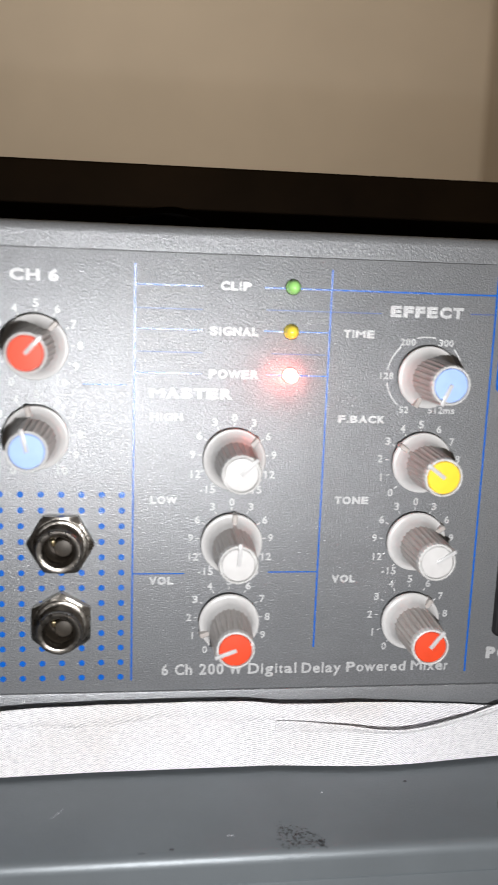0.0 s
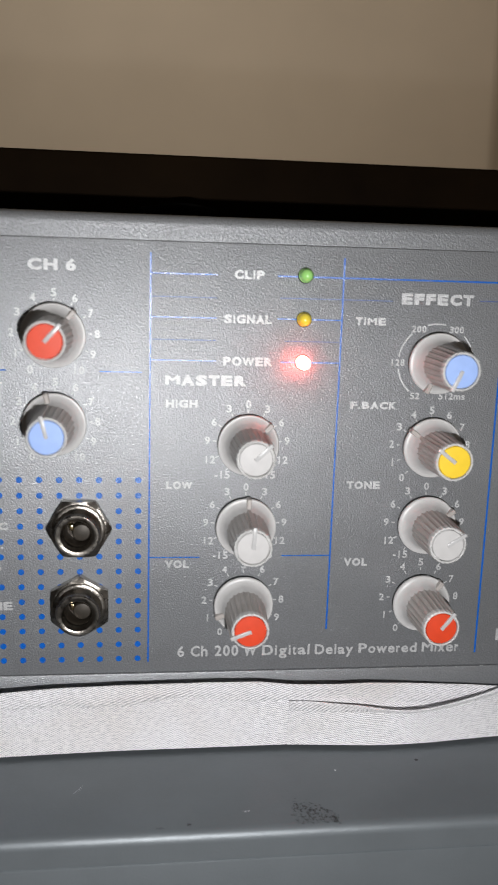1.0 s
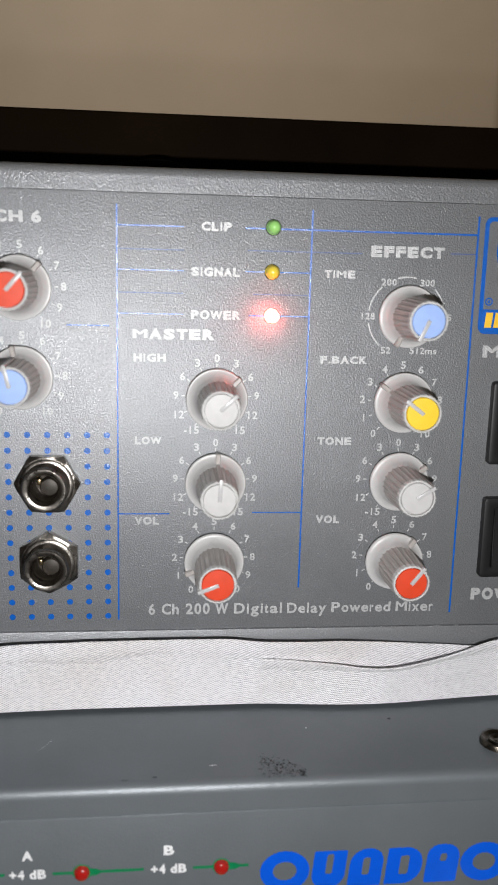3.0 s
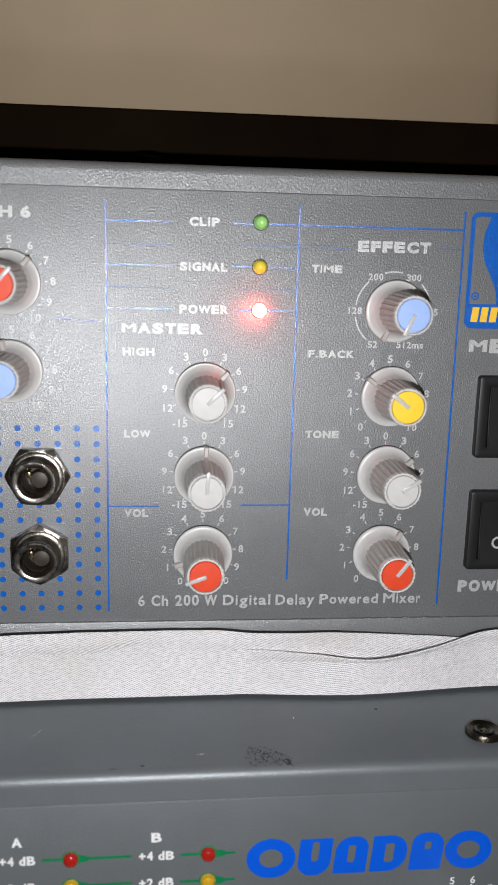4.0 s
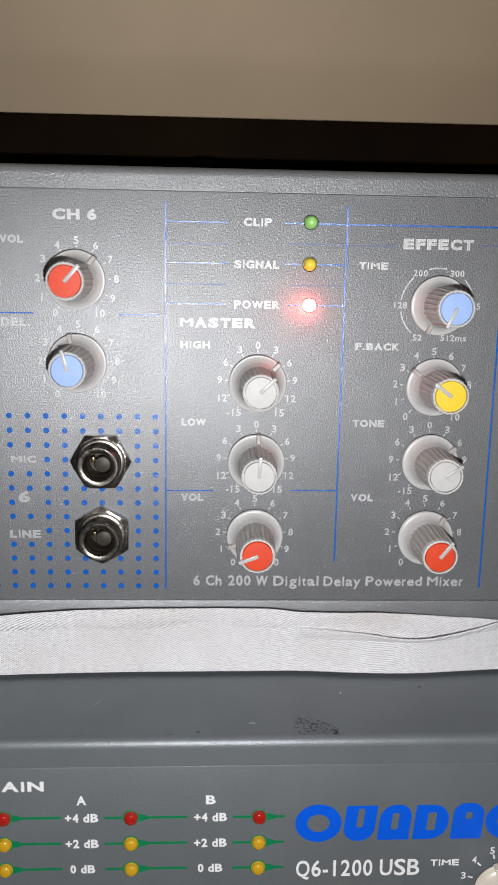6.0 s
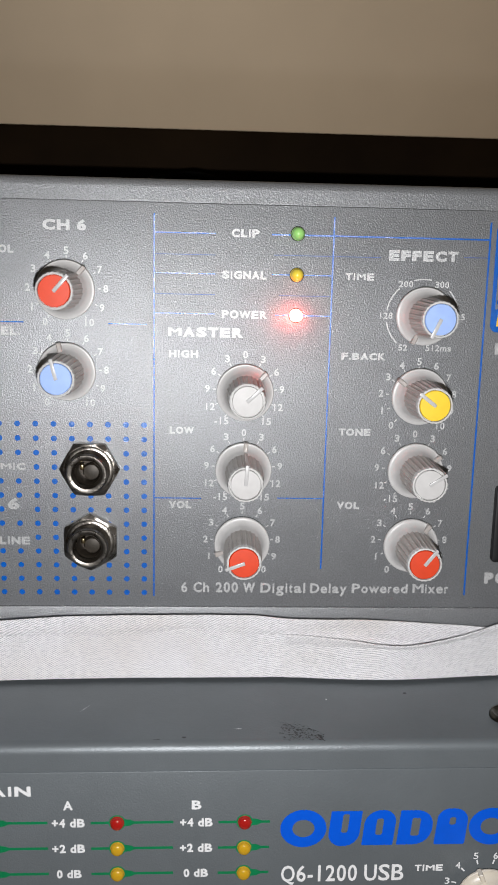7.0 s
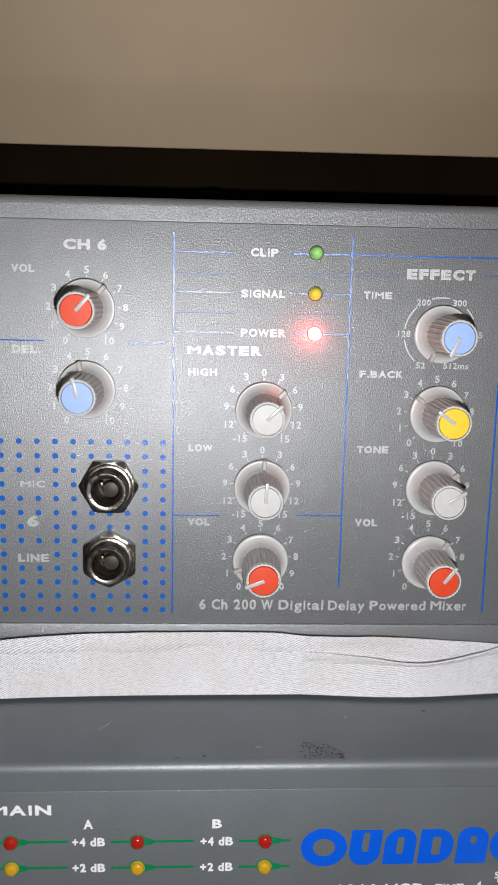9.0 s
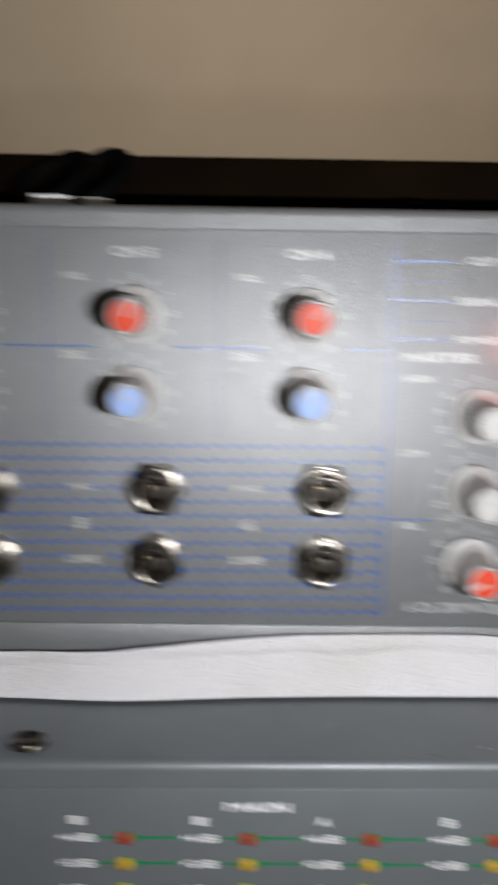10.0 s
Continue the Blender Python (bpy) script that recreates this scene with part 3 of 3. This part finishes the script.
def rocker(x0, z0, z1, tilt, symbols):
    """A rocker switch in a raised black bezel."""
    x1 = x0 + 14.6
    bm = bmesh.new()
    rings_ = []
    for inset, y, r in ((0, 0.4, 0.9), (0, -1.5, 0.9), (0.15, -1.8, 0.8), (0.5, -1.95, 0.6), (2.3, -1.95, 0.6), (2.6, -1.75, 0.5), (2.7, -0.4, 0.4)):
        rings_.append([bm.verts.new((x * MM, y * MM, z * MM)) for x, z in round_rect(x0 + inset, x1 - inset, z0 + inset, z1 - inset, r, 4)])
    for lo_, hi_ in zip(rings_, rings_[1:]):
        for i in range(len(lo_)):
            j = (i + 1) % len(lo_)
            bm.faces.new((lo_[i], lo_[j], hi_[j], hi_[i]))
    bmesh.ops.recalc_face_normals(bm, faces=bm.faces)
    box(x0 + 1, x1 - 1, -0.5, 0.4, z0 + 1, z1 - 1, 0, 1, bm)
    whole = up("rocker_switch", bm, BLACK, "black rocker switch in a raised bezel")
    cz, half = (z0 + z1) / 2, (z1 - z0) / 2 - 2.5
    bm = bmesh.new()
    outline = [(-half, -0.2), (-half, -2.2 - tilt), (-half * 0.35, -1.75 - tilt * 0.3), (half * 0.35, -1.75 + tilt * 0.3), (half, -2.2 + tilt), (half, -0.2)]
    sides = [[bm.verts.new((x * MM, y * MM, (cz + q) * MM)) for q, y in outline] for x in (x0 + 2.9, x1 - 2.9)]
    for i in range(len(outline)):
        j = (i + 1) % len(outline)
        bm.faces.new((sides[0][i], sides[0][j], sides[1][j], sides[1][i]))
    bm.faces.new(sides[0])
    bm.faces.new(sides[1])
    bmesh.ops.recalc_face_normals(bm, faces=bm.faces)
    bmesh.ops.bevel(bm, geom=bm.edges[:], offset=0.25 * MM, segments=2, affect="EDGES")
    part("rocker", bm, BLACK, whole)
    bm = bmesh.new()
    cx = (x0 + x1) / 2
    for kind, q in symbols:
        if kind == "I":
            flat([bar(cx - 0.28, cx + 0.28, cz + q - 1.5, cz + q + 1.5)], 3.2, bm)
        elif kind == "O":
            ring_band(bm, cx, cz + q, 1.75, 1.6, 1.2, 1.05, h=3.2, n=28)
        elif kind == "=":
            flat([bar(cx - 2.0, cx + 2.0, cz + q + 0.3, cz + q + 0.85), bar(cx - 2.0, cx + 2.0, cz + q - 0.75, cz + q - 0.2)], 3.2, bm)
    part("switch_mark", bm, WHITE_INK, whole, "white printed switch marks", smooth=False)


rocker(88.0, 39.0, 59.0, 0.35, (("O", -2.0), ("=", -5.4)))
rocker(88.1, 10.4, 30.7, 0.35, (("I", 2.6), ("O", -2.6)))

# paint chips along the seam over the lower lip
rng = random.Random(31)
chips = bmesh.new()
for i in range(170):
    x, z = -280 + 400 * rng.random(), -2.75 + rng.gauss(0, 0.1)
    wide, tall = 0.1 + 0.5 * rng.random() ** 3, 0.04 + 0.06 * rng.random()
    flat([[(x + wide * math.cos(q) * (0.7 + 0.5 * rng.random()), z + tall * math.sin(q)) for q in (0.2, 1.3, 2.5, 3.6, 5.0)]], 0.38, chips)
tagged(up("paint_chip", chips, WHITE_INK, "tiny pale paint chips along the lower seam", False), kind="stuff")

# ---- lower mixer ----
LOW_Y, LOW_TOP = -35.45, -21.8
SLOPE = math.tan(radians(LEAN_DEG))
lower = thing("lower_mixer", Matrix.Translation((0, 0, 0.75)), "grey mixer with green rules standing on the table", "mixer")
LIFT = (BASE_Z - 0.75) / MM


def lev(x, z):
    """From the upper mixer's leaning front to level."""
    return x + SLOPE * z, z - SLOPE * x


def lo(name, bm, mat, label="", smooth=True, y=0.0):
    return part(name, bm, mat, lower, label, (0, y, LIFT), smooth)


body = box(-330, 210, LOW_Y + 0.3, 190, 0.75 / MM - BASE_Z / MM, LOW_TOP, 2.4, 5)
lo("case", body, GREY_LOW, "smooth grey metal case")
lo("front_plate", box(-329, 209, LOW_Y, LOW_Y + 6, -150, LOW_TOP - 6.5, 0.3, 2), GREY_LOW, "grey front plate")


def boxed(text, x0, x1, z0, z1):
    a, c = lev(x0, z0), lev(x1, z1)
    cz = (a[1] + c[1]) / 2
    return (text, a[0], c[0], cz - (z1 - z0) / 2, cz + (z1 - z0) / 2)


ROW_Z = (-41.2, -47.8, -54.4, -61.0)
DB = ("+4 dB", "+2 dB", "0 dB", "-3 dB")
COLS = (-17.2, 12.1)
low_words, bars_, green, rings, arrows = [], [], [], [], []
for cx in (-74.6, -45.9, -17.2, 12.1):
    if cx in COLS:
        low_words.append(boxed("A" if cx < 0 else "B", cx - 1.1, cx + 1.1, -37.9, -35.6))
    else:
        bars_.append(boxed("", cx - 1.1, cx + 1.1, -37.9, -35.7)[1:])
    for i, z in enumerate(ROW_Z):
        wide = 3.75 if i != 2 else 2.85
        if i < 3:
            low_words.append(boxed(DB[i], cx - wide, cx + wide, z - 1.1, z + 1.1))
        x, zz = lev(cx + 11.15, z)
        led(lower, x, zz + LIFT, (LED_RED, LED_AMBER, LED_AMBER, LED_GREEN)[i], ("red", "amber", "amber", "green")[i] + " level lamp, unlit", LOW_Y, tall=0.5)
        rings.append(disc(x, zz, 1.95, 20))
        arrows.append([(x + 1.75, zz - 0.9), (x + 3.0, zz - 0.75), (x + 4.6, zz), (x + 3.0, zz + 0.75), (x + 1.75, zz + 0.9)])
        end = cx + 17.0 if cx == 12.1 else cx + 24.0
        a, c = lev(cx + 5.1, z), lev(end, z)
        green.append(bar(a[0], c[0], zz - 0.32, zz + 0.32))
for z in ROW_Z[:2]:
    a, c = lev(89.0, z), lev(107.0, z)
    green.append(bar(a[0], c[0], a[1] - 0.3, a[1] + 0.3))
low_words += [boxed("MAIN", -39.6, -25.5, -34.4, -31.9), boxed("TIME", 63.7, 70.4, -54.5, -52.8)]
lettering("panel_lettering", low_words, LOW_INK, lower, (0, LOW_Y, LIFT), 0.05, "white printed level lettering")
lettering("model_lettering", [boxed("Q6-1200 USB", 32.1, 61.1, -57.8, -52.6)], LOW_INK, lower, (0, LOW_Y, LIFT), 0.02, "white printed model lettering")
prints("plain_bar", [bar(*b) for b in bars_], LOW_INK, lower, (0, LOW_Y, LIFT), "small white printed bar", 0.06)
prints("green_rule", green, GREEN_INK, lower, (0, LOW_Y, LIFT), "printed green rule", 0.03)
prints("green_ring", rings, GREEN_INK, lower, (0, LOW_Y, LIFT), "printed green ring round a lamp", 0.05)
prints("green_arrow", arrows, GREEN_INK, lower, (0, LOW_Y, LIFT), "printed green arrow beside a lamp", 0.07)

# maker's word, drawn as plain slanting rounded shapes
def slanted(pts, mid, lean=0.1):
    return [(x + lean * (z - mid), z) for x, z in pts]


def corners(x0, x1, z0, z1, radii, n=8):
    """A rectangle with its own radius at each corner: upper right, upper left, lower left, lower right."""
    pts = []
    for (cx, cz, a), r in zip(((x1, z1, 0), (x0, z1, 90), (x0, z0, 180), (x1, z0, 270)), radii):
        px, pz = cx - r if cx == x1 else cx + r, cz - r if cz == z1 else cz + r
        pts += [(px + r * math.cos(radians(a + 90 * i / n)), pz + r * math.sin(radians(a + 90 * i / n))) for i in range(n + 1)]
    return pts


MARKS = ((31.6, 42.3, -47.9, -38.2, None, None), (43.0, 50.2, -47.7, -38.6, (0.3, 0.3, 3.4, 3.4), (-0.75, 0.75, -5.6, -0.8)), (51.1, 58.4, -47.5, -38.4, (3.2, 3.6, 0.3, 0.3), (-0.8, 0.8, -6.4, -2.2)),
         (59.3, 67.2, -47.4, -38.5, (4.0, 0.3, 0.3, 4.0), (-1.0, 1.0, -6.6, -2.0)), (68.2, 75.4, -47.4, -38.1, (3.4, 2.6, 0.3, 0.4), (-0.7, 0.8, -4.2, -2.3)), (75.9, 86.6, -47.6, -38.0, None, None))
for x0, x1, z0, z1, radii, slot in MARKS:
    _, a0, a1, b0, b1 = boxed("", x0, x1, z0, z1)
    logo = bmesh.new()
    if radii is None:
        ring_band(logo, (a0 + a1) / 2, (b0 + b1) / 2, (a1 - a0) / 2, (b1 - b0) / 2, (a1 - a0) * 0.24, (b1 - b0) * 0.23)
    else:
        mid, cx = (b0 + b1) / 2, (a0 + a1) / 2
        frame_band(logo, slanted(corners(a0, a1, b0, b1, radii), mid), slanted(corners(cx + slot[0], cx + slot[1], b1 + slot[2], b1 + slot[3], (0.5, 0.5, 0.5, 0.5)), mid))
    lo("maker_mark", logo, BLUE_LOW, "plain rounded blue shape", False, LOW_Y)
for x0, x1 in ((36.3, 46.0), (47.8, 57.5)):
    _, a0, a1, b0, b1 = boxed("", x0, x1, -66.5, -60.2)
    lo("push_button", box(a0, a1, LOW_Y - 1.2, LOW_Y + 0.2, b0, b1, 0.4, 2), YELLOW_INK, "yellow push button")
tx, tz = lev(80.6, -59.5)
knob(lower, tx, tz + LIFT, -18, "beige", LOW_Y)
fig, tk = [], []
dial(fig, tx, tz, ["3", "4", "5", "6", "7", "8"], 9.2, mid=-75, size=1.75)
ticks(tk, tx, tz, 6, 6.9, 8.1, mid=-75, wide=0.38)
lettering("scale_figure", fig, LOW_INK, lower, (0, LOW_Y, LIFT), 0.02, "small white printed scale figures")
prints("scale_tick", tk, LOW_INK, lower, (0, LOW_Y, LIFT), h=0.06)


def cup_screw(x, y):
    """A screw in a cup washer, lying on the lower mixer's top."""
    prof = [(4.9, 0.0, 0), (4.85, 0.6, 0), (4.5, 1.15, 0), (4.1, 1.25, 0), (3.7, 1.1, 0), (3.3, 0.75, 0), (2.6, 0.6, 0)]
    up_turn = Matrix.Rotation(radians(-90), 4, "X")
    whole = place("screw", mesh_of("screw", lathe([(0.89 * r, h, w) for r, h, w in prof], 40), SCREW), lower, (x, y, LOW_TOP + LIFT), "dark metal screw in a cup washer", up_turn)
    head = lathe([(2.35, 0.5, 0), (2.3, 0.95, 0), (2.0, 1.1, 0), (1.5, 0.95, 0), (1.2, 0.6, 0), (0.8, 0.55, 0), (0.7, 0.85, 0), (0.2, 0.9, 0)], 32)
    place("screw_head", mesh_of("screw_head", head, SCREW), whole)


cup_screw(87.1, -24.0)
cup_screw(-87.4, -27.0)

rng = random.Random(7)
specks = []
for i in range(330):
    u, v = rng.random(), rng.random()
    x = 31.5 + 9.5 * u + rng.gauss(0, 0.25)
    y = -33.8 + 9.0 * v * (1 - 0.75 * u * u) + rng.gauss(0, 0.3)
    r = 0.06 + 0.15 * rng.random() ** 2
    specks.append([(x + r * (1 + rng.random()) * math.cos(a), y + r * math.sin(a)) for a in (0.3, 1.5, 2.6, 3.9, 5.2)])
bm = bmesh.new()
for poly in specks:
    bm.faces.new([bm.verts.new((x * MM, y * MM, (LOW_TOP + 0.05) * MM)) for x, y in poly])
tagged(lo("scuff_mark", bm, SCUFF, "dark scuff of fine black specks", False), kind="stuff")


def top_print(name, outline, mat, label):
    bm = bmesh.new()
    bm.faces.new([bm.verts.new((x * MM, y * MM, (LOW_TOP + 0.05) * MM)) for x, y in outline])
    lo(name, bm, mat, label, False)


def blot(x, y, rx, ry, n=9):
    return [(x + rx * (0.7 + 0.6 * rng.random()) * math.cos(2 * math.pi * k / n), y + ry * (0.7 + 0.6 * rng.random()) * math.sin(2 * math.pi * k / n)) for k in range(n)]


for x, y, rx, ry in ((64.6, -11.9, 0.5, 0.45), (8.9, -32.3, 0.55, 0.4), (2.6, -33.0, 1.1, 0.12)):
    top_print("dark_speck", blot(x, y, rx, ry), SCUFF, "small dark speck")
for x, y, rx, ry in ((44.0, -14.8, 0.14, 0.3), (21.5, -28.7, 0.8, 0.1)):
    top_print("pale_speck", blot(x, y, rx, ry), PAPER, "small pale speck")
top_print("scratch", [(-17.0, -20.4), (-15.4, -18.3), (-14.4, -16.2), (-15.0, -17.6)], PAPER, "fine pale scratch")

# ---- folded cloth between the mixers ----
def spline(points, x):
    xs, zs = [p[0] for p in points], [p[1] for p in points]
    if x <= xs[0]:
        return zs[0]
    if x >= xs[-1]:
        return zs[-1]
    k = next(i for i in range(len(xs) - 1) if xs[i] <= x <= xs[i + 1])
    u = (x - xs[k]) / (xs[k + 1] - xs[k])
    p0, p1, p2, p3 = (zs[max(0, min(len(zs) - 1, k + d))] for d in (-1, 0, 1, 2))
    return 0.5 * (2 * p1 + (p2 - p0) * u + (2 * p0 - 5 * p1 + 4 * p2 - p3) * u * u + (3 * p1 - p0 - 3 * p2 + p3) * u ** 3)


TOP_EDGE = [(-280, -10.8), (-140, -11), (-101, -10.3), (-71, -9.3), (-51, -7.4), (-25, -5.6), (5, -5.1), (26, -5.1), (36, -6.1), (56, -6.3), (80, -7.7), (100, -9), (130, -10)]
FOLD_EDGE = [(36, -10.8), (50, -11.3), (65, -12.5), (80, -10.2), (92, -6.7), (105, -5.9), (130, -7)]
FRONT = [(-280, -2), (-101, -1.2), (-70, -3.0), (-34, -0.8), (5, 0.3), (24, 1.0), (57, 0.2), (92, 3.0), (130, 3.6)]


def cloth_sheet(name, x0, x1, top, lip, bulge, low, mat, parent, lift, label="", behind=False):
    """A hanging fold: its lip stands lip(x) in front of the mixer, its belly bulge(x)."""
    bm = bmesh.new()
    uv = bm.loops.layers.uv.new("UVMap")
    cols, steps = int((x1 - x0) / 1.2), 20
    grid, along = [], []
    for i in range(cols + 1):
        x = x0 + (x1 - x0) * i / cols
        d0, d1 = lip(x), bulge(x)
        zt = spline(top, x) - SLOPE * x + lift(x) + 0.12 * noise.noise(Vector((x * 0.12, 0, 5)))
        fy = spline(FRONT, x)
        if behind:
            fy = min(fy, 0.0)
        prof = [(fy - d0 + 2.2, low + 1.0), (fy - d0 + 1.1, zt - 1.6), (fy - d0 + 0.7, zt - 0.15), (fy - d0 + 0.25, zt)]
        foot = low + 6.3
        for k in range(steps + 1):
            u = k / steps
            z = zt - 0.2 + (foot - zt + 0.2) * u
            y = fy - d0 - (d1 - d0) * u ** 1.3
            y += math.sin(math.pi * u) * (1.3 * noise.noise(Vector((x * 0.045, z * 0.12, 3.1))) + 0.25 * noise.noise(Vector((x * 0.17, z * 0.3, 9.0))))
            prof.append((y, z))
        for a in (30, 60, 90, 130, 170):
            prof.append((fy - d1 + 1.2 - 1.2 * math.cos(radians(a)), foot - 1.2 * math.sin(radians(a))))
        prof += [(fy - d1 + 5.0, foot - 0.9), (fy - d1 + 10.0, low)]
        run, dist = [0.0], 0.0
        for p, q in zip(prof, prof[1:]):
            dist += math.hypot(q[0] - p[0], q[1] - p[1])
            run.append(dist)
        along.append([d - run[3] - zt for d in run])
        grid.append([bm.verts.new((x * MM, y * MM, z * MM)) for y, z in prof])
    rows = len(grid[0])
    for i in range(cols):
        for k in range(rows - 1):
            f = bm.faces.new((grid[i][k], grid[i][k + 1], grid[i + 1][k + 1], grid[i + 1][k]))
            for loop, (p, q) in zip(f.loops, ((i, k), (i, k + 1), (i + 1, k + 1), (i + 1, k))):
                loop[uv].uv = ((x0 + (x1 - x0) * p / cols) * MM, along[p][q] * MM)
    bmesh.ops.recalc_face_normals(bm, faces=bm.faces)
    return part(name, bm, mat, parent, label, (0, 0, -LOW_TOP))


def ease(x, a, b):
    u = min(1.0, max(0.0, (x - a) / (b - a)))
    return u * u * (3 - 2 * u)


cloth = thing("folded_cloth", Matrix.Translation((0, 0, BASE_Z + LOW_TOP * MM)), "white twill cloth folded flat under the upper mixer", "cloth")
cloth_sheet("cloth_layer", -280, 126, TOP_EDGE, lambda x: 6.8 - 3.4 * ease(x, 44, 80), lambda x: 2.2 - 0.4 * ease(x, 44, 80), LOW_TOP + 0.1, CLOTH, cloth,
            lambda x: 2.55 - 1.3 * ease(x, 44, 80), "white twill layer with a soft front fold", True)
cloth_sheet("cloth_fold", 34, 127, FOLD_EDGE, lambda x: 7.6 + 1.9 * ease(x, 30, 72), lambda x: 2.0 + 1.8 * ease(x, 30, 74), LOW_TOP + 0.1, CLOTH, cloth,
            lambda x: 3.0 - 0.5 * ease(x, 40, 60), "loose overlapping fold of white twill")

# frayed threads along the lower edge of the fold
rng = random.Random(19)
threads = bmesh.new()
for i in range(1100):
    x = 14 + 112 * rng.random() ** 0.85
    fy = spline(FRONT, x) - 2.5 - 1.8 * ease(x, 30, 74)
    z = LOW_TOP + 5.3 + 1.3 * rng.random()
    y = fy - 0.25 * (z - LOW_TOP - 5.3)
    dx, dz, dy, w = rng.gauss(0, 0.3), -0.5 - 0.9 * rng.random(), -0.1 - 0.2 * rng.random(), 0.07 + 0.07 * rng.random()
    tip = max(LOW_TOP + 0.04, z + dz)
    threads.faces.new([threads.verts.new((a * MM, b * MM, c * MM)) for a, b, c in ((x - w, y, z), (x + w, y, z), (x + dx + 0.03, y + dy, tip), (x + dx - 0.03, y + dy, tip))])
tagged(part("frayed_threads", threads, THREAD, cloth, "short grey frayed threads", (0, 0, -LOW_TOP), False), kind="stuff")

# ---- things on top of the upper mixer ----
TOPZ = 105.1
plank = thing("wooden_board", LEAN_M @ Matrix.Translation((-0.09, 0.035, TOPZ * MM)), "dark brown stained board lying on the mixer", "board")
part("plank", box(-250, 270, 0, 112, 0, 16.7, 0.8, 3), BOARD, plank)


def tube(points, radius, n=10):
    bm = bmesh.new()
    rings = []
    pts = [Vector(p) for p in points]
    for i, p in enumerate(pts):
        d = (pts[min(i + 1, len(pts) - 1)] - pts[max(i - 1, 0)]).normalized()
        side = d.cross(Vector((0, 0, 1))).normalized()
        top = side.cross(d)
        rings.append([bm.verts.new((p + (side * math.cos(a) + top * math.sin(a)) * radius) * MM) for a in (2 * math.pi * k / n for k in range(n))])
    for u, v in zip(rings, rings[1:]):
        for k in range(n):
            bm.faces.new((u[k], u[(k + 1) % n], v[(k + 1) % n], v[k]))
    bm.faces.new(rings[0])
    bm.faces.new(rings[-1])
    bmesh.ops.recalc_face_normals(bm, faces=bm.faces)
    return bm


strap = thing("black_strap", LEAN_M @ Matrix.Translation((0.006, 0.024, TOPZ * MM)), "black rubber strap lying curled on the mixer", "strap")
part("strap_loop", tube([(-9 + 18 * i / 16, 3 * math.sin(i / 16 * 6), 1.5 + 1.3 * math.sin(math.pi * i / 16)) for i in range(17)], 1.4), RUBBER, strap)
cable = thing("black_cable", LEAN_M @ Matrix.Translation((-0.083, 0.022, TOPZ * MM)), "coiled black cable with white tape lying on the mixer", "cable")
for k, (cx, hz) in enumerate(((-6, 17.5), (5, 18.5))):
    part("cable_loop", tube([(cx + 9 * math.cos(a) - 1, 6 + 7 * math.sin(a) * 0.7, hz * (0.5 + 0.38 * math.sin(a + 0.6))) for a in (2 * math.pi * i / 28 for i in range(29))], 2.0), RUBBER, cable)
part("white_tape", box(-11, -1, -3, -1, 0, 4.2, 0.8), PAPER, cable, "white tape end")
part("white_tape", box(2, 9.5, -3, -1, 0, 3.5, 0.8), PAPER, cable, "white tape end")
